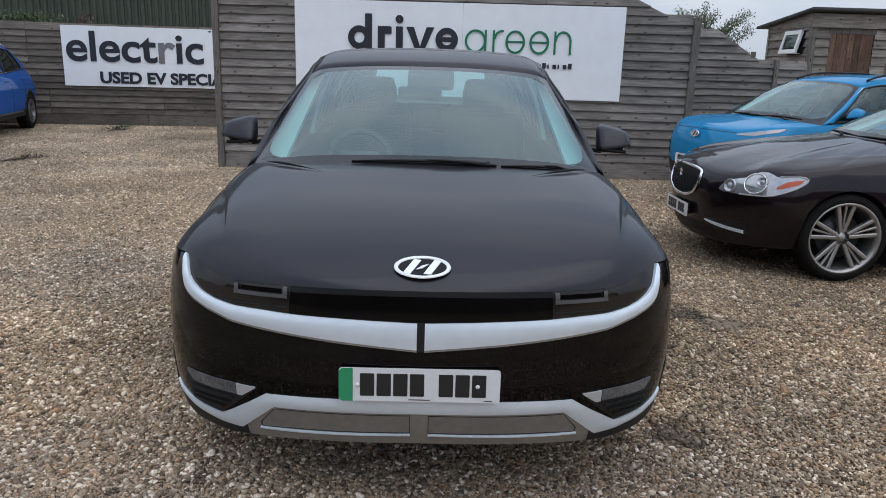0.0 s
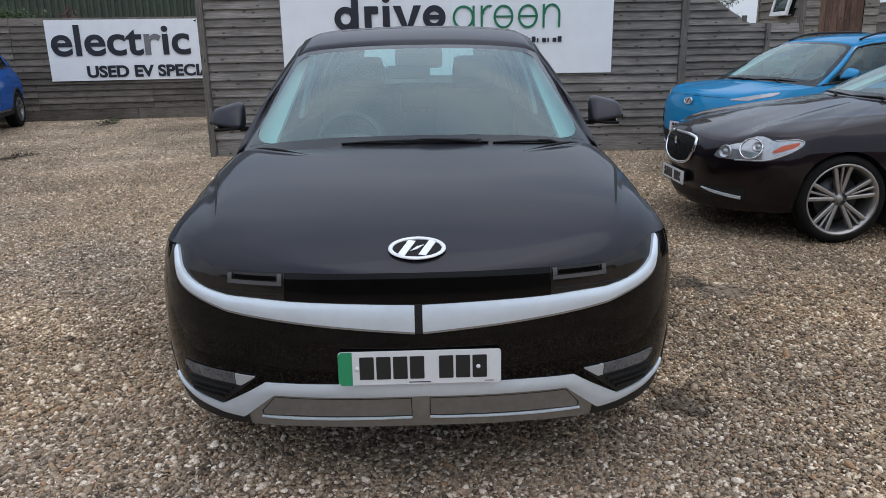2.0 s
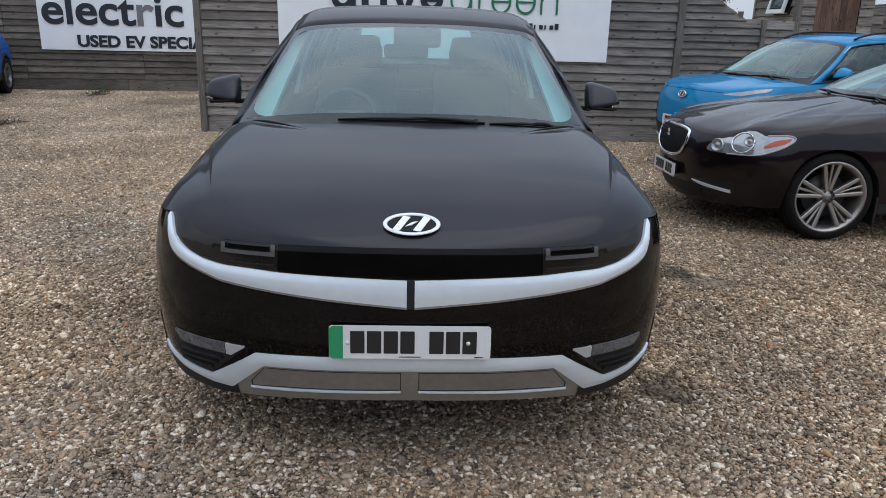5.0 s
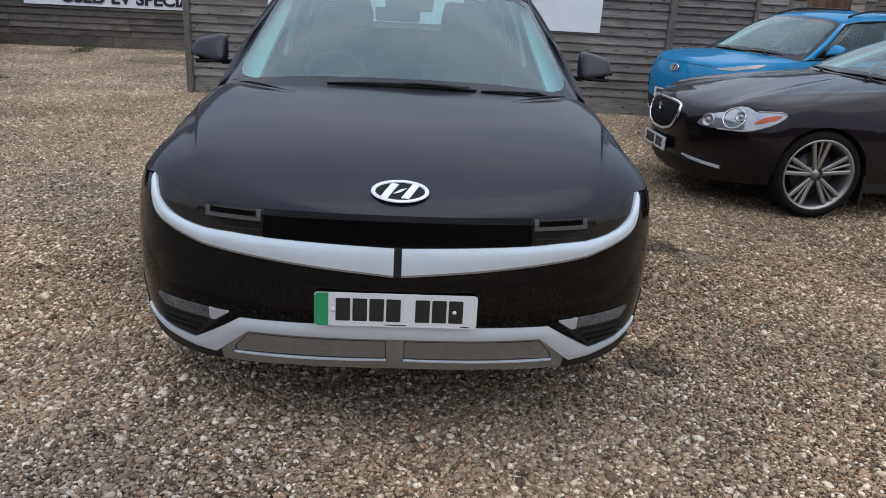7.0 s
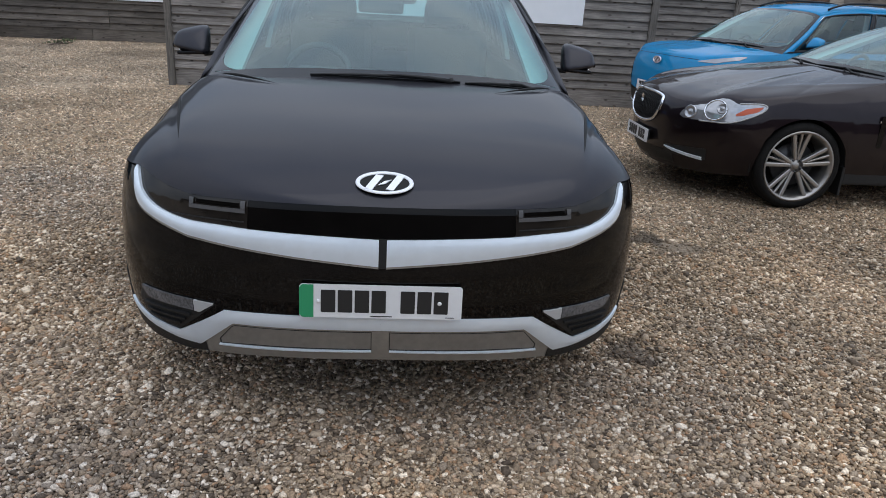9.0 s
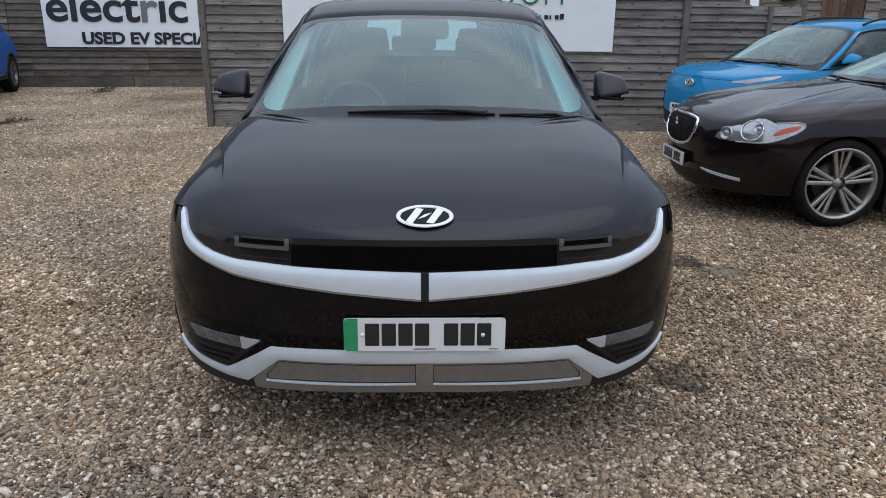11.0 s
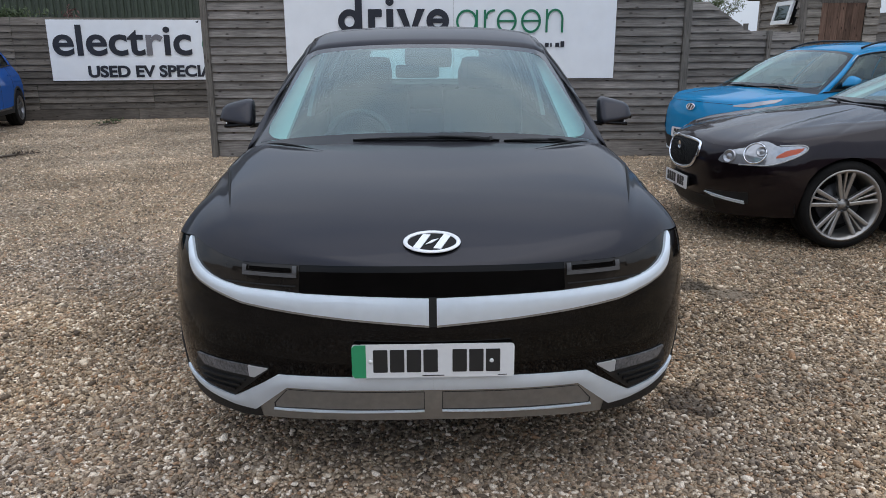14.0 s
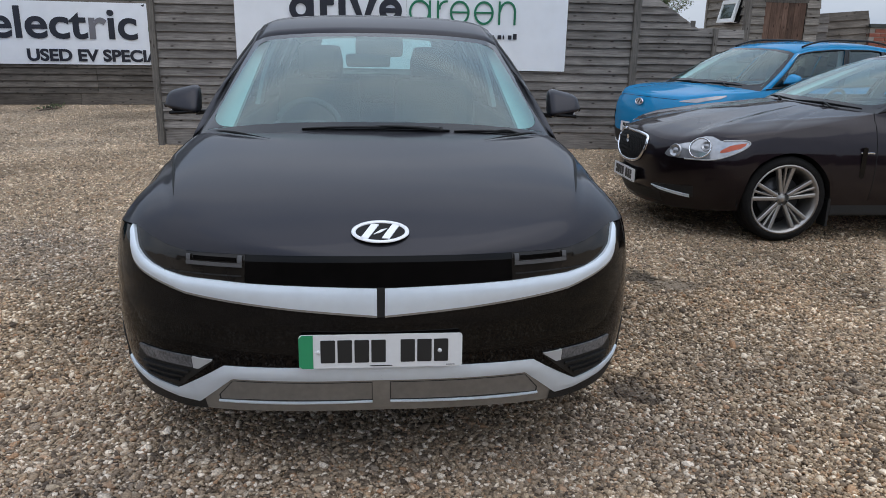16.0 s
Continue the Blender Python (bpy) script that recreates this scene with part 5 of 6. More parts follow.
        for k, (a, b) in enumerate(panes):
            q = [[spot(f, h, sx, -0.006) for h in np.linspace(0.06, 0.92, 7)] for f in np.linspace(a, b, 12)]
            part("side_window", sheet(q), M_PRIVACY if privacy and k > 0 else M_PANE, frame_ob)
            loop = [spot(f, .06, sx, .002) for f in np.linspace(a, b, 8)] + [spot(b, h, sx, .002) for h in np.linspace(.06, .92, 6)[1:]]
            loop += [spot(f, .92, sx, .002) for f in np.linspace(b, a, 8)[1:]] + [spot(a, h, sx, .002) for h in np.linspace(.92, .06, 6)[1:]]
            part("window_seal", tube(loop, .008, 5), M_BLACK_PLASTIC, frame_ob)
        for (a0, a), (b, b1) in zip(panes, panes[1:]):
            part("pillar_trim", sheet([[spot(f, h, sx, .003) for h in np.linspace(.05, .93, 7)] for f in np.linspace(a, b, 4)]), M_GLOSS_BLACK, frame_ob)
        part("waist_trim", tube([spot(f, 0.035, sx, 0.006) for f in np.linspace(0.02, 0.98, 30)], 0.008, 6), s.waist, car)
        if rails:
            pts = [on(left_edge, f) for f in np.linspace(0.08, 0.93, 26)]
            part("roof_rail", tube([(sx * (p.x - 0.045), p.y, p.z + 0.040 + 0.034 * min(1, 6 * min(i, 25 - i) / 25)) for i, p in enumerate(pts)], 0.012, 8), rails, car)
        # seams, handles, arches and sill
        for y in s.seams:
            zt = float(np.interp(y, s.by, s.bz)) - 0.005
            zb = max(s.low(y), s.sill) + 0.06
            line = []
            for z in np.linspace(zb, zt, 14):
                a, b = s.front(math.pi / 2, z)[1], s.rear(math.pi / 2, z)[1]
                line.append((sx * (s.side((y - a) / (b - a), z)[0] - 0.0005), y, z))
            part("door_seam", tube(line, 0.0035, 6), M_GAP_AND_SHADE, car)
        for y in s.handles:
            f = (y - s.front(math.pi / 2, 0.6)[1]) / (s.rear(math.pi / 2, 0.6)[1] - s.front(math.pi / 2, 0.6)[1])
            z = float(np.interp(y, s.by, s.bz)) - 0.13
            px = s.side(f, z)[0]
            part("door_handle", box(-0.012, 0.016, -0.10, 0.10, -0.014, 0.014, 0.008), s.handle, car, m=pose(sx * px, y, z))
        for a in s.axles:
            pts = []
            for k in range(27):
                g = radians(-6 + 192 * k / 26)
                y, z = a - (s.arch + 0.012) * math.cos(g), s.hub + (s.arch + 0.012) * math.sin(g)
                if y < s.front(math.pi / 2, z)[1]:
                    best = min((t * math.pi / 60 for t in range(31)), key=lambda th: abs(s.front(th, z)[1] - y))
                    x = s.front(best, z)[0]
                else:
                    f = min(1, (y - s.front(math.pi / 2, z)[1]) / (s.rear(math.pi / 2, z)[1] - s.front(math.pi / 2, z)[1]))
                    x = s.side(f, z)[0]
                pts.append((sx * (x - 0.010), y, z))
            if arch_trim:
                part("wheel_arch_trim", tube(pts, 0.028, 8), M_BLACK_PLASTIC, car)
            part("arch_liner", sheet([[(sx * q, a - (s.arch + 0.01) * math.cos(radians(g)), s.hub + (s.arch + 0.01) * math.sin(radians(g))) for g in range(-10, 191, 10)] for q in (0.5, abs(pts[13][0]) - 0.01)]), M_GAP_AND_SHADE, car)
        part("sill_trim", box(-0.03, 0.025, s.axles[0] + s.arch + 0.02, s.axles[1] - s.arch - 0.02, s.sill - 0.07, s.sill + 0.06, 0.02), M_BLACK_PLASTIC, car, m=pose(sx * (s.w(s.sill) - 0.02), 0, 0))
    # under-floor and cabin
    part("underbody", box(-0.60, 0.60, 0.34, s.length - 0.3, 0.22, 0.44, 0.03), M_GAP_AND_SHADE, car)
    part("bulkhead", box(-0.62, 0.62, 0.30, s.cowl[1] + 0.12, 0.44, s.hz[0] - 0.14, 0.02), M_GAP_AND_SHADE, car)
    part("cabin_floor", box(-0.74, 0.74, s.cowl[1] + 0.1, s.rear_y, 0.42, 0.50, 0.01), M_CABIN, car)
    part("door_lining", box(-0.79, -0.74, s.cowl_y, s.rear_y, 0.44, s.cowl[2] - 0.06, 0.01), M_CABIN, car)
    part("door_lining", box(0.74, 0.79, s.cowl_y, s.rear_y, 0.44, s.cowl[2] - 0.06, 0.01), M_CABIN, car)
    d = s.cowl[1]
    part("dashboard", prism([(-0.70, 0.70), (0.70, 0.70), (0.70, s.cowl[2] - 0.10), (0.62, s.cowl[2] - 0.07), (-0.62, s.cowl[2] - 0.07), (-0.70, s.cowl[2] - 0.10)], d + 0.14, d + 0.62), M_CABIN, car)
    for x in (-0.37, 0.37):
        seat(car, x, s.seats[0], s.seat_z + 0.10, 0.52, M_FABRIC)
    for x, drop in ((-0.40, 0.0), (0.0, 0.16), (0.40, 0.0)):
        seat(car, x, s.seats[1], s.seat_z + 0.03 - drop, 0.40, M_FABRIC)
    steering_wheel(car, -0.36, s.seats[0] - 0.62, s.cowl[2] - 0.075)
    shelf = [(-0.62, 0.0), (-0.60, 0.028), (0.22, 0.034), (0.27, 0.020), (0.30, 0.0)]
    part("display_shelf", prism(shelf, d + 0.50, d + 0.60, 0.008), M_SHELF, car, "pale grey twin-display shelf", pose(0, 0, s.cowl[2] - 0.085))
    hx = s.header
    part("mirror_housing", box(-0.128, 0.128, -0.05, 0.06, -0.085, 0.012, 0.025), M_CABIN, car, m=pose(0.01, hx[1] - 0.03, hx[2] - 0.030, 20, 0, 0))
    part("rear_view_mirror", box(-0.12, 0.12, -0.02, 0.02, -0.035, 0.035, 0.018), M_CABIN, car, m=pose(-0.05, hx[1] - 0.04, hx[2] - 0.140))
    top_rows = [[(x * 0.97, y, z - 0.028 - 0.045 * k / 22) for x, y, z in r] for k, r in enumerate(rows[1:-1])]
    part("headlining", sheet(mirrored(top_rows)), M_LINING, car)
    for sx in (1, -1):
        pts = [on(belt, 0.0).lerp(on(left_edge, 0.0), k / 10) for k in range(11)]
        inner = [[(sx * (p.x - 0.020 + 0.006 * k), p.y + 0.03, p.z) for k, p in enumerate(pts)], [(sx * (p.x - 0.150 + 0.009 * k), p.y + 0.05 + 0.02, p.z) for k, p in enumerate(pts)],
                 [(sx * (p.x - 0.150 + 0.009 * k), p.y + 0.16, p.z) for k, p in enumerate(pts)]]
        part("pillar_lining", sheet(inner), M_LINING, car)
        f = (panes[0][1] + panes[1][0]) / 2
        pts = [Vector(spot(f, h, sx, -0.05)) for h in np.linspace(0, 0.97, 9)]
        part("pillar_lining", sheet([[(p.x - sx * g * (1 - 0.35 * k / 8), p.y + d, p.z) for k, p in enumerate(pts)] for g, d in ((0.020, -0.02), (0.026, -0.040), (0.050, -0.040), (0.056, -0.02), (0.056, 0.07))]), M_PILLAR, car)
    return corner, foot, head_line, spot


def door_mirror(car, x, y, z, sx, mat, size=1.0):
    """A rounded door mirror, its glass facing the tail."""
    bm = bmesh.new()
    bmesh.ops.create_uvsphere(bm, u_segments=24, v_segments=14, radius=1)
    for v in bm.verts:
        c = v.co
        for k, p in ((0, 0.45), (2, 0.50), (1, 0.75)):
            c[k] = math.copysign(abs(c[k]) ** p, c[k])
        c.x, c.y, c.z = c.x * 0.094 * (1 - 0.10 * c.z), c.y * 0.075, c.z * 0.064 * (1 - 0.32 * c.x * sx)
        if c.y > 0:
            c.y *= 0.5
        c.y += 0.62 * c.z + 0.10 * c.x * sx
    for f in bm.faces:
        f.smooth = True
    m = part("door_mirror", bm, mat, car, m=pose(x, y, z, 0, 0, 0) @ Matrix.Diagonal((size, size, size, 1)))
    part("mirror_glass", box(-0.078, 0.078, 0.036, 0.041, -0.052, 0.052, 0.002), M_CHROME, m, m=pose(0, 0.006, 0, -31, 0, 0))
    part("mirror_foot", box(-0.05, 0.05, -0.03, 0.03, -0.012, 0.012, 0.008), M_BLACK_PLASTIC, m, m=pose(-sx * 0.105, 0.01, -0.068, 0, sx * 8, 0))
    part("mirror_base_trim", box(-0.072, 0.072, -0.060, 0.03, -0.010, 0.010, 0.009), M_GLOSS_BLACK, m, m=pose(-sx * 0.008, -0.038, -0.064, 0, sx * 3, 0))
    part("indicator_lens", box(-0.020, 0.020, -0.012, 0.012, -0.011, 0.011, 0.008), M_GLOSS_BLACK, m, m=pose(sx * 0.078, -0.040, -0.030, 0, sx * 18, sx * 30))
    return m


def wiper(car, points, pivot):
    """A slim bowed blade with its rubber, and the arm from its pivot to the blade's middle."""
    n = len(points) - 1
    w = part("wiper", tube([(x, y, z + 0.006 * math.sin(math.pi * i / n)) for i, (x, y, z) in enumerate(points)], [0.0028 + 0.0046 * math.sin(math.pi * i / n) for i in range(n + 1)], 6), M_BLACK_PLASTIC, car)
    part("rubber", tube([(x, y + 0.002, z - 0.004) for x, y, z in points], 0.0020, 4), M_RUBBER, w)
    mid = points[n // 2]
    part("wiper_arm", tube([pivot, (mid[0] * 0.35 + pivot[0] * 0.65, mid[1] * 0.35 + pivot[1] * 0.65 - 0.010, pivot[2] + 0.012), (mid[0] * 0.75 + pivot[0] * 0.25, mid[1] - 0.008, mid[2] + 0.012), (mid[0], mid[1], mid[2] + 0.010)], [0.011, 0.009, 0.006, 0.004], 6), M_BLACK_PLASTIC, w)
    part("pivot_cap", lathe([(0.0, 0.016), (0.008, 0.014), (0.012, 0.0)], 12, "Z"), M_BLACK_PLASTIC, w, m=pose(*pivot))


def strip(s, lo, hi, xa, xb, sides, off=0.0, rows=6, steps=56, fold=0.016, tail=False, ease=0.0, bulge=0.0):
    """A piece of the nose between two height lines, standing off its skin and folded in at the rim."""
    lines_all = []
    for sx in sides:
        ta, tb = s.theta(xa), s.theta(xb)
        line_rows = []
        for r in range(-1, rows + 2):
            v = min(1, max(0, r / rows))
            d = -fold if r in (-1, rows + 1) else off + bulge * math.sin(math.pi * v)
            line = []
            for i in range(steps + 1):
                xq = xa + (xb - xa) * i / steps
                near_x = xq + ease * np.linspace(-1, 1, 7)
                zl, zh = float(np.mean(np.interp(near_x, *lo))), float(np.mean(np.interp(near_x, *hi)))
                z = zl + (zh - zl) * v
                th = s.theta(xq)
                p = Vector(s.front(th, z)) + s.normal(th, z) * d
                if tail:
                    nn = s.normal(th, z)
                    p = Vector(s.rear(th, z)) + Vector((nn.x, -nn.y, nn.z)) * d
                line.append((sx * p.x, p.y, p.z))
            line_rows.append(line)
        lines_all.append(line_rows)
    if len(lines_all) == 1:
        return sheet(lines_all[0])
    return sheet([b[::-1] + a[1:] for a, b in zip(*lines_all)])


# ---- the black crossover ----
def hero_car():
    car = thing("car", pose(0, 0, 0), "black electric crossover with silver nose trim, parked on gravel", "car")
    s = Shell(zs=[.18, .3, .4, .5, .6, .7, .8, .9, 0.96, 1.0, 1.06], ws=[.913, .928, .935, .941, .944, .941, .931, .910, .887, .860, .81],
              y0=[.085, .04, .012, 0, .002, .010, .024, .07, .12, .17, .22], y1=[.10, .04, .01, 0, 0, .01, .02, .05, .08, .10, .14],
              n=3.0, lf=0.5, kf=0.07, lr=0.42, kr=0.06, tail=0.96, length=4.635,
              hx=[0, .465, .657, .741, .816, .859, .885, .96, 1], hz=[.812, .812, .811, .823, .843, .857, .862, .850, .838],
              by=[.55, .60, .65, .72, .82, .97, 1.10, 1.17, 1.25, 1.32, 1.5, 2.5, 3.6, 4.2], bz=[.838, .838, .846, .872, .912, .952, .986, 1.022, 1.072, 1.078, 1.08, 1.078, 1.075, 1.08], rx=[0, .6, 1], rz=[.98, .98, 1.06],
              sill=.30, chin=.26, axles=(.845, 3.845), arch=.405, hub=.355, cowl_y=1.25, cowl=(0, 1.0, 1.086), rear_y=4.05, rglass=(0, 4.34, 1.12),
              rise=0.59, rrise=0.8, crease=0.0, header=(0, 1.98, 1.497), header_bow=0.12, header_x=.672, roof_x=.66, rheader_x=.60, rheader=(0, 3.95, 1.53),
              roof_y=[1.98, 2.1, 2.3, 2.6, 2.9, 3.4, 3.95], roof_z=[1.500, 1.548, 1.592, 1.613, 1.616, 1.60, 1.545], crown=.035, frit=(2, 2, 4),
              panes=((0.05, 0.40), (0.43, 0.74), (0.78, 0.92)), pillar=M_BLACK_PAINT, waist=M_CHROME, seams=(1.42, 2.52, 3.45), handles=(2.3, 3.25), handle=M_BLACK_PAINT,
              seats=(2.30, 3.25), seat_z=.47)
    corner, foot, head_line, spot = build_car(s, car, M_BLACK_PAINT, M_BLACK_PAINT, body_start=18, arch_trim=True, rear_clear=True, bonnet_label="wide black clamshell bonnet", dome=True)
    both, right, left = (1, -1), (1,), (-1,)
    XE = .932
    hood = ([0, .43, .62, .70, .77, .811, .835, XE], [.812, .812, .811, .823, .843, .858, .865, .862])
    g_up = ([0, .28, .431, .519, .624, .68, .738, .779, .805, .821, .836, .86], [.710, .718, .722, .727, .730, .739, .754, .775, .802, .831, .862, .864])
    g_lo = ([0, .27, .45, .55, .624, .727, .78, .81, .829, .838, .842, .885, XE], [.622, .645, .663, .674, .683, .712, .731, .749, .776, .812, .854, .851, .842])
    s_hi = ([0, .515, .695, .81, .88, XE], [.446, .437, .318, .332, .350, .372])
    s_lo = ([0, .49, .622, .70, .81, .88, XE], [.396, .391, .277, .281, .302, .325, .362])
    lip = ([0, .35, .6, .675, .82, XE], [.268, .262, .249, .243, .25, .285])
    part("bumper", strip(s, s_hi, g_lo, 0, XE, both, 0.0, 14, 90), M_GLOSS_BLACK, car, "glossy black front bumper")
    for sd in (right, left):
        part("nose_garnish", strip(s, g_lo, g_up, .0125, .840, sd, 0.006, 10, 160, ease=.012, bulge=.0045), M_SATIN_SILVER, car, "satin silver V-shaped nose garnish")
        # darker trim strip stands in for the shade on the garnish's lower bevel
        part("garnish_edge", strip(s, ([x for x in g_lo[0]], [z - .007 for z in g_lo[1]]), g_lo, .0125, .838, sd, 0.0045, 2, 120, 0.006, ease=.012), M_SKID, car)
        lamp = part("headlamp", strip(s, g_up, hood, .43, .833, sd, -0.004, 6, 90, ease=.010), M_LAMP_DARK, car, "smoked headlamp")
        # U-shaped light guide: two uprights and a foot, inside a thinner second one
        for lo, hi, a, b in ((.770, .783, .437, .622), (.783, .808, .437, .452), (.783, .804, .607, .622)):
            part("light_guide", strip(s, ([0, 1], [lo, lo + .002]), ([0, 1], [hi, hi]), a, b, sd, 0.002, 2, 14, 0.004), M_LAMP_GREY, lamp, "grey light guide")
        part("lamp_module", strip(s, ([0, 1], [.788, .788]), ([0, 1], [.801, .801]), .458, .600, sd, -0.001, 2, 14, 0.004), M_GLOSS_BLACK, lamp)
        part("lamp_shelf", strip(s, ([0, 1], [.738, .745]), ([0, 1], [.742, .749]), .44, .76, sd, -0.001, 1, 20, 0.003), M_BLACK_PLASTIC, lamp)
        vent = part("corner_vent", strip(s, ([.545, .60, .69, .817, .835], [.452, .405, .328, .352, .40]), ([.545, .816, .835], [.459, .462, .42]), .545, .835, sd, 0.003, 5, 40, 0.008), M_BLACK_PLASTIC, car)
        part("fog_lamp", strip(s, ([.62, .792, .816], [.421, .424, .455]), ([.62, .816], [.460, .463]), .62, .816, sd, 0.007, 3, 30, 0.006), M_FOG, vent, "clear fog lamp lens")
        part("side_marker", strip(s, ([.548, .600, .618], [.455, .418, .420]), ([.548, .618], [.458, .460]), .548, .617, sd, 0.008, 2, 14, 0.006), M_LAMP_WHITE, vent, "white marker lens")
        for k in range(3):
            z = .398 - k * .022
            part("vent_slat", strip(s, ([0, 1], [z, z]), ([0, 1], [z + .007, z + .007]), .635 + .022 * k, .81 - .004 * k, sd, 0.012, 1, 24, 0.004), M_BLACK_PLASTIC, vent)
        part("lower_garnish", strip(s, s_lo, s_hi, 0.0, .905, sd, 0.005, 8, 100, bulge=.003), M_SATIN_SILVER, car, "satin silver lower bumper blade")
        part("inset_gap", strip(s, ([.029, .44, .549], [.312, .306, .299]), ([.029, .491, .551], [.388, .383, .314]), .0295, .546, sd, 0.0035, 4, 40, 0.003), M_BLACK_PLASTIC, car)
        part("skid_inset", strip(s, ([.03, .44, .545], [.318, .311, .303]), ([.03, .49, .545], [.386, .381, .315]), .032, .54, sd, 0.0045, 4, 40, 0.004), M_SKID_DARK, car)
        part("inset_lip", strip(s, ([.03, .545], [.308, .295]), ([.03, .545], [.3125, .2995]), .030, .548, sd, 0.011, 1, 40, 0.006), M_SATIN_SILVER, car)
        part("corner_lip", strip(s, lip, s_lo, .60, XE, sd, 0.004, 4), M_BLACK_PLASTIC, car)
        door_mirror(car, (.978 if sd == right else -.980), 1.70, 1.160, sd[0], M_BLACK_PAINT, 0.93)
        for y in (s.axles):
            wheel(car, sd[0] * .815, y, s.hub, .355, .255, .235, "plain", M_ALLOY, sd[0])
        slot = [(x, 0.865 + 0.60 * (x - .44)) for x in np.linspace(.44, .70, 10)]
        part("cowl_slot", tube([(sd[0] * x, y, s.height(x, y) + 0.0005 + 0.004 * k / 9) for k, (x, y) in enumerate(slot)], [.0005 + .0056 * math.sin(math.pi * (k / 9) ** 1.7) for k in range(10)], 6), M_GAP_AND_SHADE, car)
    part("skid_plate", strip(s, lip, ([0, .49, .622, .64], [.398, .393, .279, .262]), 0, .635, both, 0.002, 6), M_SKID, car, "warm grey skid plate")
    part("grille_panel", strip(s, g_up, hood, 0, .428, both, -0.002, 5), M_GLOSS_BLACK, car, "closed glossy black upper grille")
    part("garnish_divider", strip(s, ([0, 1], [.618, .618]), ([0, 1], [.713, .713]), 0, .0118, both, 0.006, 4, 4), M_BLACK_PLASTIC, car)
    part("undertray", box(-.60, .60, .32, .70, .245, .272, .01), M_BLACK_PLASTIC, car)
    number_plate(car, pose(0, -.012, .509, -3, 0, 0), True)
    part("plate_holder", box(-.235, .235, -.008, .03, .452, .56, .004), M_BLACK_PLASTIC, car)
    # dark slivers standing in for the shaded bonnet creases; gaps beside the wings
    for sx in (1, -1):
        run = [(0.616 + 0.245 * y, y) for y in np.linspace(0.30, 0.98, 18)]
        part("bonnet_crease", tube([(sx * x, y, s.height(x, y) - 0.0012) for x, y in run], [0.0004 + 0.0058 * math.sin(math.pi * (k / 17) ** 0.8) for k in range(18)], 6), M_GAP_AND_SHADE, car)
        pts = [(1.10, 0.015), (1.02, 0.014), (0.93, 0.013), (0.82, 0.014), (0.74, 0.016), (0.68, 0.016), (0.64, 0.015)]
        line = []
        for y, up in pts:
            z = float(np.interp(y, s.by, s.bz)) + up
            line.append((sx * (s.w(z) - 0.004), y, z - up * 0.6))
        part("wing_gap", tube(line, [0.001, 0.003, 0.004, 0.005, 0.005, 0.004, 0.002], 6), M_GAP_AND_SHADE, car)
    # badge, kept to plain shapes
    bm = prism([(.093 * math.cos(a), .050 * math.sin(a)) for a in np.linspace(0, 2 * math.pi, 48, endpoint=False)], -.004, 0)
    em = part("badge", bm, M_GLOSS_BLACK, car, "white-silver oval badge", pose(0, .099, .8695, -59, 0, 0))
    n, verts, faces = 48, [], []
    for i in range(n):
        a = 2 * math.pi * i / n
        c, q = math.cos(a), math.sin(a)
        verts += [(.093 * c, -.003, .050 * q), (.092 * c, -.0075, .049 * q), (.0795 * c, -.0075, .0395 * q), (.0785 * c, -.003, .0385 * q)]
        for k in range(3):
            faces.append((i * 4 + k, ((i + 1) % n) * 4 + k, ((i + 1) % n) * 4 + k + 1, i * 4 + k + 1))
    part("badge_ring", mesh_of("ring", verts, faces, True), M_EMBLEM, em)
    for dx in (-.034, .034):
        part("badge_bar", prism([(dx - .030, -.030), (dx - .006, -.034), (dx + .030, .030), (dx + .006, .034)], -.0075, -.003), M_EMBLEM, em)
    part("badge_bar", prism([(-.022, -.013), (.000, -.006), (.022, .013), (.000, .006)], -.0075, -.003), M_EMBLEM, em)
    # wipers at the foot of the screen
    def on_screen(x, up):
        u = min(1, abs(x) / corner[0])
        return (x, 1.0 + (corner[1] - 1.0) * u ** 2.6 + up * .87, 1.086 + (corner[2] - 1.086) * u ** 2.6 + up * .45 + .007)
    wiper(car, [on_screen(-.33 + .64 * i / 10, .012 - .008 * i / 10) for i in range(11)], on_screen(.27, 0.004))
    wiper(car, [on_screen(.33 + .40 * i / 10, .000 + .010 * i / 10) for i in range(11)], on_screen(.73, 0.002))
    # tail
    for sx in (1, -1):
        part("tail_lamp", strip(s, ([0, 1], [.80, .80]), ([0, 1], [.90, .90]), .50, .84, (sx,), .004, 3, 20, .004, True), M_RED_LENS, car)
    return car


hero_car()


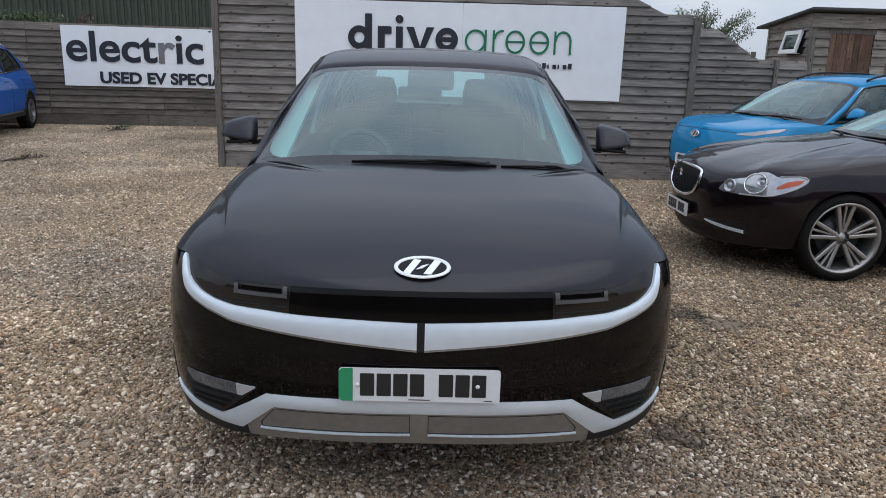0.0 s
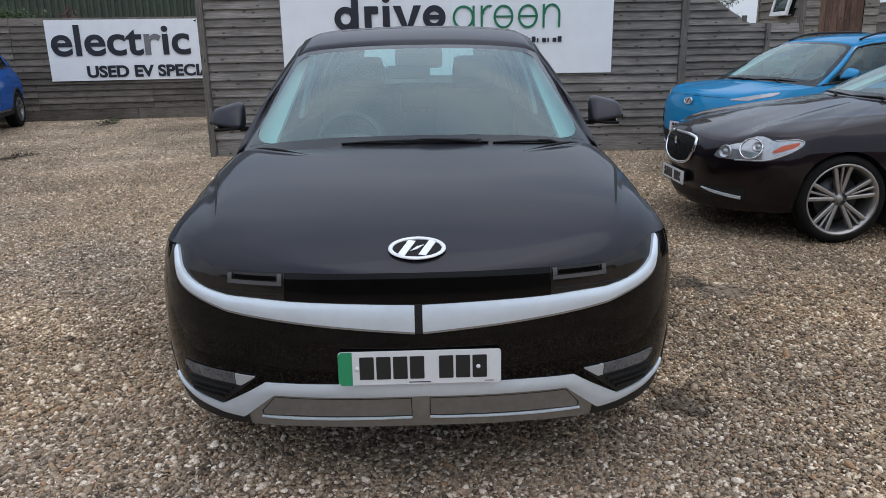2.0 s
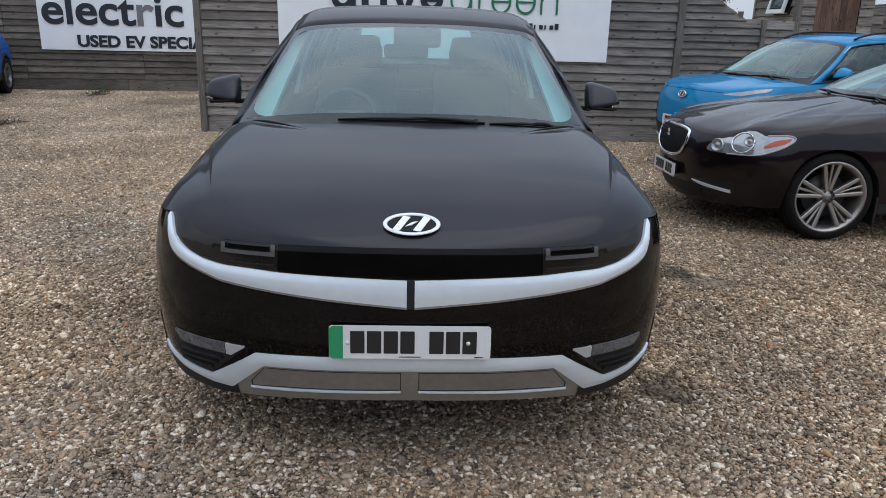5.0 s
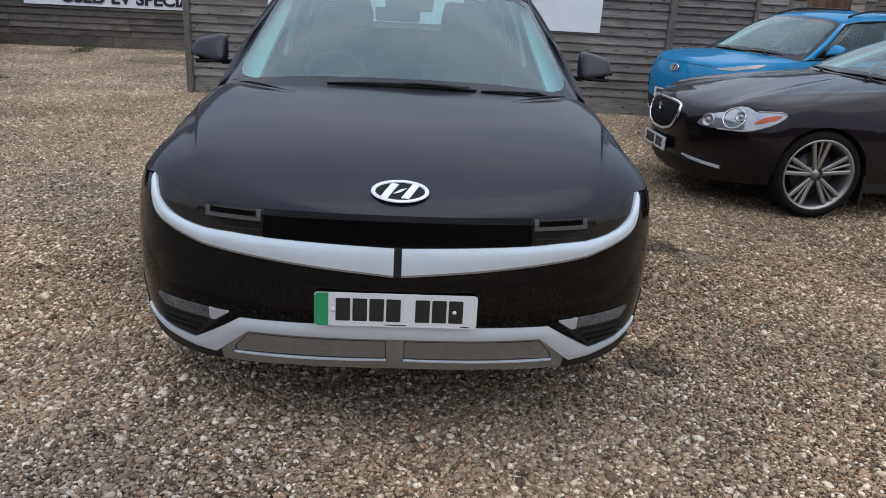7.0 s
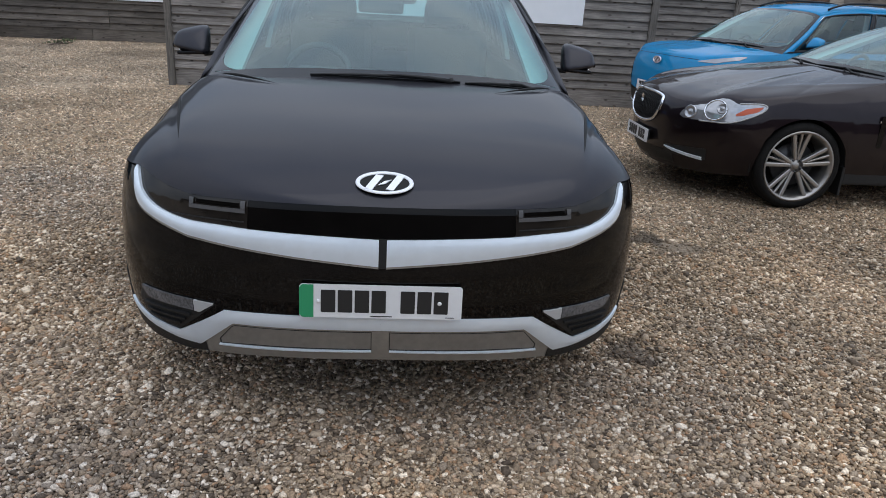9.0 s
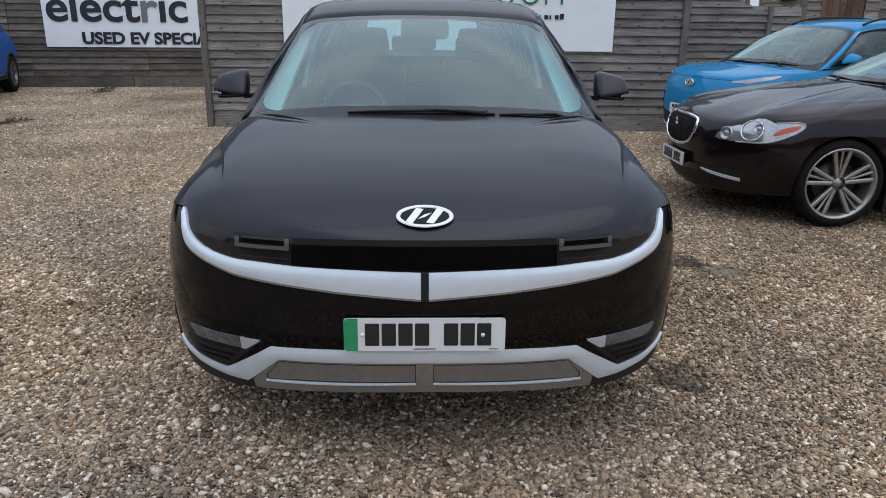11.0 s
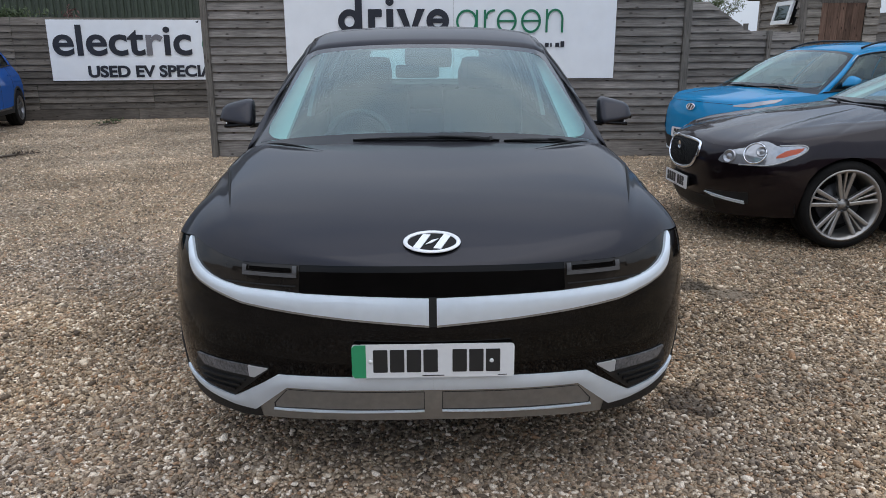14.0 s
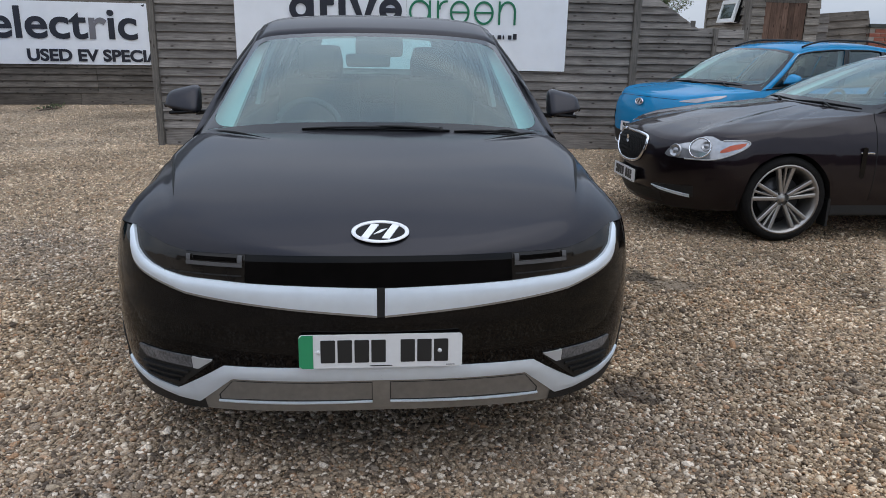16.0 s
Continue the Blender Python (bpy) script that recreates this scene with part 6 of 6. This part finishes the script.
# ---- the dark plum saloon ----
def saloon():
    car = thing("car", pose(2.17, 3.99, 0, 0, 0, -90), "dark plum saloon with chrome grille, parked side-on", "car")
    s = Shell(zs=[.18, .3, .4, .5, .6, .7, .8, .9, .96], ws=[.86, .90, .925, .935, .935, .925, .90, .86, .81],
              y0=[.10, .04, .02, .01, .0, .02, .08, .2, .3], y1=[.12, .05, .02, 0, 0, .01, .03, .06, .1],
              n=2.35, lf=.60, kf=.10, lr=.45, kr=.08, tail=.95, length=4.96,
              hx=[0, .25, .45, .64, .74, .80, .865, .91, .955, 1], hz=[.770, .768, .745, .742, .766, .803, .809, .797, .803, .830], by=[.5, .93, 1.35, 1.55, 1.8, 2.6, 3.6, 4.3], bz=[.785, .868, .955, .995, 1.005, 1.005, 1.01, 1.01],
              rx=[0, .6, 1], rz=[.98, .97, .97], sill=.27, chin=.19, axles=(.955, 3.865), arch=.362, hub=.335, cowl_y=1.66, cowl=(0, 1.38, 1.025), rear_y=4.15, rglass=(0, 4.32, 1.08),
              rise=.62, rrise=.9, crease=.005, header=(0, 2.28, 1.395), header_bow=.14, header_x=.60, roof_x=.58, rheader_x=.54, rheader=(0, 3.42, 1.41),
              roof_y=[2.28, 2.5, 2.8, 3.1, 3.42], roof_z=[1.395, 1.435, 1.455, 1.45, 1.41], crown=.035, frit=(3, 2, 2), panes=((.05, .40), (.43, .74), (.77, .92)),
              pillar=M_GLOSS_BLACK, waist=M_CHROME, seams=(1.64, 2.66, 3.5), handles=(2.46, 3.35), handle=M_PLUM_PAINT, seats=(2.65, 3.45), seat_z=.52)
    corner, foot, head_line, spot = build_car(s, car, M_PLUM_PAINT, M_PLUM_PAINT, arch_trim=False, privacy=False)
    for sx in (1, -1):
        for y in s.axles:
            wheel(car, sx * .80, y, s.hub, .335, .270, .245, "split", M_ALLOY, sx)
        sd = (sx,)
        low_line = ([.545, .58, .663, .732, .841, .884, .918, .926], [.632, .620, .619, .622, .628, .656, .706, .757])
        top_line = ([.545, .56, .61, .663, .71, .735, .765, .80, .825, .845, .894, .916, .926], [.640, .674, .710, .732, .746, .775, .796, .797, .786, .771, .776, .781, .763])
        lamp = part("headlamp", strip(s, low_line, top_line, .546, .925, sd, .005, 7, 60), M_LAMP_SMOKE, car, "clear twin-lens headlamp")
        part("indicator", strip(s, ([.862, .888, .914, .92], [.684, .694, .722, .750]), ([.862, .884, .92], [.694, .738, .764]), .864, .919, sd, .008, 3, 18, .004), M_AMBER, lamp, "amber indicator")
        for xq, r, z, lit in ((.625, .050, .672, True), (.772, .084, .709, False), (.800, .040, .724, True)):
            th = s.theta(xq)
            p, nn = Vector(s.front(th, z)), s.normal(th, z)
            m = Matrix.Translation((sx * p.x, p.y, p.z)) @ Vector((sx * nn.x, nn.y, nn.z)).to_track_quat("Z", "Y").to_matrix().to_4x4()
            if lit:
                part("lamp_lens", lathe([(r * .30, .004), (r * .55, .010), (r * .82, .014), (r * .90, .020), (r, .018), (r * 1.05, .004)], 26, "Z"), M_LAMP_SMOKE, lamp, "", m)
                part("lamp_core", lathe([(0.0, .022), (r * .3, .019), (r * .48, .010)], 20, "Z"), M_LAMP_CLEAR, lamp, "", m)
            else:
                part("lamp_bezel", lathe([(r * .90, .004), (r * .93, .013), (r * .98, .014), (r * 1.02, .004)], 36, "Z"), M_CHROME, lamp, "", m)
        rim = []
        for xq, z in ((.70, .619), (.78, .623), (.841, .626), (.884, .654), (.918, .704), (.927, .760), (.916, .784), (.894, .779), (.855, .772)):
            th = s.theta(xq)
            p = Vector(s.front(th, z)) + s.normal(th, z) * .006
            rim.append((sx * p.x, p.y, p.z))
        part("lamp_rim", tube(softened(rim, False), .006, 6), M_LAMP_WHITE, lamp)
        part("bumper_slot", strip(s, ([.42, .76], [.31, .32]), ([.42, .76], [.38, .41]), .42, .76, sd, .003, 3, 20, .004), M_BLACK_PLASTIC, car)
        part("chrome_blade", strip(s, ([.42, .5, .74], [.362, .342, .318]), ([.42, .74], [.369, .340]), .42, .74, sd, .014, 2, 24, .006), M_SATIN_SILVER, car, "bright silver bumper blade")
        part("vent_panel", prism(rounded(-.020, .020, -.12, .12, .018), -.004, .004), M_GLOSS_BLACK, car, "", pose(sx * (s.w(.62) + .001), 1.535, .625, 0, 0, 90))
        part("side_vent", box(-.004, .006, -.055, .055, -.006, .006, .003), M_CHROME, car, m=pose(sx * (s.w(.72) + .010), 1.56, .70))
        door_mirror(car, sx * .95, 2.06, 1.02, sx, M_PLUM_PAINT, .95)
        part("mud_flap", box(-.06, .06, -.01, .01, -.12, .10, .004), M_BLACK_PLASTIC, car, m=pose(sx * .85, s.axles[0] + s.arch + .01, .24))
        part("tail_lamp", strip(s, ([0, 1], [.80, .80]), ([0, 1], [.90, .90]), .50, .84, (sx,), .004, 3, 20, .004, True), M_RED_LENS, car)
    # grille: chrome surround, dark recess and a lattice
    def nose(x, z, d):
        th = s.theta(abs(x))
        p = Vector(s.front(th, z)) + s.normal(th, z) * d
        return (math.copysign(p.x, x) if x else 0.0, p.y, p.z)
    outline = [(x * 1.12, z) for x, z in ((-.26, .745), (0, .755), (.26, .745), (.295, .70), (.285, .63), (.235, .555), (.13, .520), (0, .512), (-.13, .520), (-.235, .555), (-.285, .63), (-.295, .70))]
    ring = [nose(x, z, .008) for x, z in softened(outline, True)]
    part("grille_surround", tube(ring + [ring[0]], .0145, 8), M_CHROME, car, "chrome grille surround")
    part("grille_recess", strip(s, ([0, .146, .263, .319, .330], [.515, .522, .557, .632, .70]), ([0, .29, .330], [.753, .743, .705]), 0, .330, (1, -1), .004, 5, 20, .004), M_GAP_AND_SHADE, car)
    for k in range(-11, 12):
        for sg in (1, -1):
            pts = []
            for i in range(9):
                z = .525 + .220 * i / 8
                x = k * .032 + sg * (z - .64) * .55
                lim = float(np.interp(z, [.518, .555, .63, .70, .745], [.134, .252, .308, .319, .28]))
                if abs(x) < lim:
                    pts.append(nose(x, z, .010))
            if len(pts) > 1:
                part("grille_wire", tube(pts, .0032, 4), M_BLACK_PLASTIC, car)
    part("badge", lathe([(0.0, -.008), (.024, -.006), (.033, 0.0)], 24, "Z"), M_CHROME, car, "round chrome badge", Matrix.Translation(nose(0, .685, .024)) @ pose(0, 0, 0, 90, 0, 0))
    number_plate(car, pose(0, -.012, .402, 0, 0, 0), False)
    part("plate_holder", box(-.20, .20, -.008, .03, .357, .447, .004), M_BLACK_PLASTIC, car)
    part("lower_intake", strip(s, ([0, .5], [.225, .235]), ([0, .5], [.33, .32]), 0, .5, (1, -1), .003, 3, 20, .004), M_BLACK_PLASTIC, car)
    def on_screen(x, up):
        u = min(1, abs(x) / corner[0])
        return (x, 1.38 + (corner[1] - 1.38) * u ** 2.6 + up * .9, 1.025 + (corner[2] - 1.025) * u ** 2.6 + up * .4 + .005)
    wiper(car, [on_screen(-.50 + .60 * i / 10, .05 - .03 * i / 10) for i in range(11)], on_screen(-.10, 0))
    wiper(car, [on_screen(.10 + .60 * i / 10, .02 + .02 * i / 10) for i in range(11)], on_screen(.58, -.02))
    return car


saloon()


# ---- the bright blue crossover ----
def blue_crossover():
    car = thing("car", pose(2.985, 6.10, 0, 0, 0, -74.5), "bright blue crossover with black lower trim beside the fence", "car")
    s = Shell(zs=[.18, .3, .45, .6, .75, .85, .95, 1.02, 1.08], ws=[.84, .87, .895, .90, .90, .89, .865, .83, .79],
              y0=[.10, .05, .02, 0, .01, .04, .10, .16, .22], y1=[.10, .05, .02, 0, .01, .03, .06, .1, .14],
              n=2.6, lf=.50, kf=.09, lr=.4, kr=.07, tail=.95, length=4.18,
              hx=[0, .4, .62, .76, .90, 1], hz=[.925, .922, .918, .938, .970, .985], by=[.4, .65, .8, 1.1, 1.6, 2.5, 3.4, 3.9], bz=[.96, .987, .998, 1.018, 1.025, 1.03, 1.07, 1.10], rx=[0, .6, 1], rz=[1.0, 1.0, 1.07],
              sill=.33, chin=.22, axles=(.85, 3.45), arch=.375, hub=.33, cowl_y=.98, cowl=(0, .80, 1.045), rear_y=3.72, rglass=(0, 3.95, 1.13),
              rise=.55, rrise=.8, crease=.004, header=(0, 1.55, 1.455), header_bow=.10, header_x=.575, roof_x=.58, rheader_x=.54, rheader=(0, 3.50, 1.475),
              roof_y=[1.55, 1.80, 2.2, 2.8, 3.5], roof_z=[1.455, 1.51, 1.54, 1.54, 1.475], crown=.035, frit=(3, 2, 2), panes=((.05, .42), (.45, .74), (.78, .92)),
              pillar=M_SKY_PAINT, waist=M_BLACK_PLASTIC, seams=(1.30, 2.35, 3.15), handles=(2.15, 3.05), handle=M_SKY_PAINT, seats=(2.1, 2.95), seat_z=.50)
    corner, foot, head_line, spot = build_car(s, car, M_SKY_PAINT, M_SKY_PAINT, rails=M_BLACK_PLASTIC, privacy=True)
    for sx in (1, -1):
        for y in s.axles:
            wheel(car, sx * .785, y, s.hub, .33, .222, .215, "plain", M_ALLOY, sx)
        sd = (sx,)
        part("running_lamp", strip(s, ([.56, .72, .86, .88], [.878, .876, .924, .952]), ([.56, .68, .88], [.886, .914, .962]), .56, .879, sd, .005, 3, 30, .004), M_LAMP_CLEAR, car, "slim clear running lamp")
        part("lamp_cluster", strip(s, ([.60, .86], [.56, .55]), ([.60, .86], [.70, .72]), .60, .86, sd, .005, 4, 24, .006), M_LAMP_DARK, car)
        if sx > 0:
            door_mirror(car, sx * .90, 1.36, 1.130, sx, M_SKY_PAINT, .80)
        part("tail_lamp", strip(s, ([0, 1], [.80, .80]), ([0, 1], [.90, .90]), .50, .84, (sx,), .004, 3, 20, .004, True), M_RED_LENS, car)
    part("lower_grille", strip(s, ([0, .85], [.24, .27]), ([0, .5, .85], [.475, .485, .53]), 0, .85, (1, -1), .006, 5, 50), M_BLACK_PLASTIC, car)
    part("lower_blade", strip(s, ([0, .82], [.300, .33]), ([0, .82], [.318, .345]), 0, .82, (1, -1), .016, 2, 50, .006), M_SATIN_SILVER, car)
    part("bonnet_line", strip(s, ([0, .55], [.902, .896]), ([0, .55], [.906, .900]), 0, .55, (1, -1), .001, 1, 40, .002), M_GAP_AND_SHADE, car)
    number_plate(car, pose(0, -.020, .545, 0, 0, 0), False)
    n, verts, faces = 32, [], []
    for i in range(n):
        a = 2 * math.pi * i / n
        c, q = math.cos(a), math.sin(a)
        verts += [(.075 * c, 0, .040 * q), (.074 * c, -.006, .039 * q), (.062 * c, -.006, .029 * q), (.061 * c, 0, .028 * q)]
        for k in range(3):
            faces.append((i * 4 + k, ((i + 1) % n) * 4 + k, ((i + 1) % n) * 4 + k + 1, i * 4 + k + 1))
    em = part("badge", prism([(.07 * math.cos(a), .036 * math.sin(a)) for a in np.linspace(0, 2 * math.pi, 32, endpoint=False)], -.002, .004), M_BLACK_PLASTIC, car, "oval chrome badge", pose(0, .022, .845, -14, 0, 0))
    part("badge_ring", mesh_of("ring", verts, faces, True), M_CHROME, em)
    for dx in (-.026, .026):
        part("badge_bar", prism([(dx - .022, -.022), (dx - .004, -.025), (dx + .022, .022), (dx + .004, .025)], -.006, 0), M_CHROME, em)
    def on_screen(x, up):
        u = min(1, abs(x) / corner[0])
        return (x, .80 + (corner[1] - .80) * u ** 2.6 + up * .87, 1.045 + (corner[2] - 1.045) * u ** 2.6 + up * .47 + .008)
    wiper(car, [on_screen(-.45 + .60 * i / 10, .022 - .014 * i / 10) for i in range(11)], on_screen(-.05, 0))
    wiper(car, [on_screen(.12 + .5 * i / 10, .02 + .02 * i / 10) for i in range(11)], on_screen(.5, -.02))
    return car


blue_crossover()


# ---- two more crossovers of one kind, royal blue and dark teal ----
def family_crossover(m, mat, label, card):
    car = thing("car", m, label, "car")
    s = Shell(zs=[.18, .3, .45, .6, .75, .85, .95, 1.02, 1.08], ws=[.85, .88, .90, .905, .905, .895, .87, .84, .80],
              y0=[.10, .05, .02, 0, .01, .03, .08, .14, .2], y1=[.10, .05, .02, 0, .01, .03, .06, .1, .14],
              n=2.7, lf=.48, kf=.09, lr=.4, kr=.07, tail=.95, length=4.32,
              hx=[0, .4, .7, 1], hz=[.93, .925, .915, .935], by=[.4, .86, 1.2, 1.6, 2.5, 3.4, 3.9], bz=[.94, .985, 1.025, 1.04, 1.055, 1.10, 1.13], rx=[0, .6, 1], rz=[1.03, 1.03, 1.09],
              sill=.34, chin=.24, axles=(.86, 3.445), arch=.375, hub=.335, cowl_y=1.30, cowl=(0, 1.0, 1.07), rear_y=3.75, rglass=(0, 4.05, 1.16),
              rise=.55, rrise=.8, crease=.004, header=(0, 1.76, 1.50), header_bow=.10, header_x=.62, roof_x=.60, rheader_x=.56, rheader=(0, 3.6, 1.53),
              roof_y=[1.76, 2.0, 2.4, 2.9, 3.6], roof_z=[1.50, 1.55, 1.585, 1.585, 1.53], crown=.035, frit=(3, 2, 2), panes=((.05, .40), (.415, .73), (.745, .90)),
              pillar=mat, waist=M_CHROME, seams=(1.30, 2.38, 3.18), handles=(2.2, 3.1), handle=mat, seats=(2.15, 3.0), seat_z=.54)
    corner, foot, head_line, spot = build_car(s, car, mat, mat, rails=M_SATIN_SILVER, privacy=True)
    for sx in (1, -1):
        for y in s.axles:
            wheel(car, sx * .785, y, s.hub, .335, .225, .215, "plain", M_ALLOY_GREY, sx)
        sd = (sx,)
        lamp = part("headlamp", strip(s, ([.62, .70, .86, .90], [.800, .784, .774, .795]), ([.62, .70, .788, .86, .90], [.824, .860, .892, .904, .904]), .62, .90, sd, .005, 5, 34, .006), M_LAMP_CLEAR, car, "slanted headlamp with a dark core")
        part("lamp_core", strip(s, ([.69, .84, .87], [.806, .798, .82]), ([.69, .80, .87], [.828, .864, .862]), .69, .87, sd, .008, 3, 24, .004), M_LAMP_DARK, lamp)
        part("bumper_corner", strip(s, ([.83, .87, .897], [.50, .41, .36]), ([.83, .87, .897], [.60, .54, .42]), .83, .896, sd, .004, 4, 20, .006), M_BLACK_PLASTIC, car)
        part("sill_blade", box(-.004, .010, 1.45, 2.85, -.016, .016, .006), M_ALLOY_GREY, car, m=pose(sx * (s.w(.36) + .012), 0, .37))
        door_mirror(car, sx * .91, 1.52, 1.14, sx, mat, .95)
        part("tail_lamp", strip(s, ([0, 1], [.80, .80]), ([0, 1], [.90, .90]), .50, .84, (sx,), .004, 3, 20, .004, True), M_RED_LENS, car)
    part("lower_grille", strip(s, ([0, .88], [.26, .30]), ([0, .5, .88], [.34, .335, .37]), 0, .80, (1, -1), .005, 4, 50), M_BLACK_PLASTIC, car)
    part("lower_blade", strip(s, ([0, .5, .88], [.335, .33, .365]), ([0, .5, .88], [.350, .345, .380]), 0, .80, (1, -1), .016, 2, 50, .006), M_SATIN_SILVER, car)
    part("bonnet_line", strip(s, ([0, .85], [.905, .90]), ([0, .85], [.911, .906]), 0, .85, (1, -1), .002, 1, 40, .002), M_GAP_AND_SHADE, car)
    if card:
        tilt = math.degrees(math.atan2(1.50 - 1.07, 1.76 - 1.0))
        c = part("price_card", box(-.25, .25, -.004, 0, -.14, .14, .002), M_CARD, car, "turquoise price card behind the windscreen", pose(.37, 1.60, 1.30, -(tilt + 2), 0, 0))
        for k in range(5):
            part("bar", prism(rounded(-.20 + k * .082, -.145 + k * .082, .0, .085, .008), -.007, -.004), M_PLATE, c)
        part("bar", box(-.16, .17, -.007, -.004, -.075, -.045), M_PLATE, c)
    wiper(car, [(-.45 + .06 * i, 1.05 - .003 * i, 1.10) for i in range(11)], (-.05, 1.0, 1.08))
    return car


family_crossover(pose(-8.42, 9.55, 0, 0, 0, 13) @ Matrix.Diagonal((1.07, 1.07, 1.07, 1)), M_ROYAL_PAINT, "royal blue crossover with a turquoise price card", True)
family_crossover(pose(-7.66, 5.45, 0, 0, 0, 13) @ Matrix.Diagonal((1.07, 1.07, 1.07, 1)), M_TEAL_PAINT, "dark teal crossover with silver roof rails", False)

brick_wall()
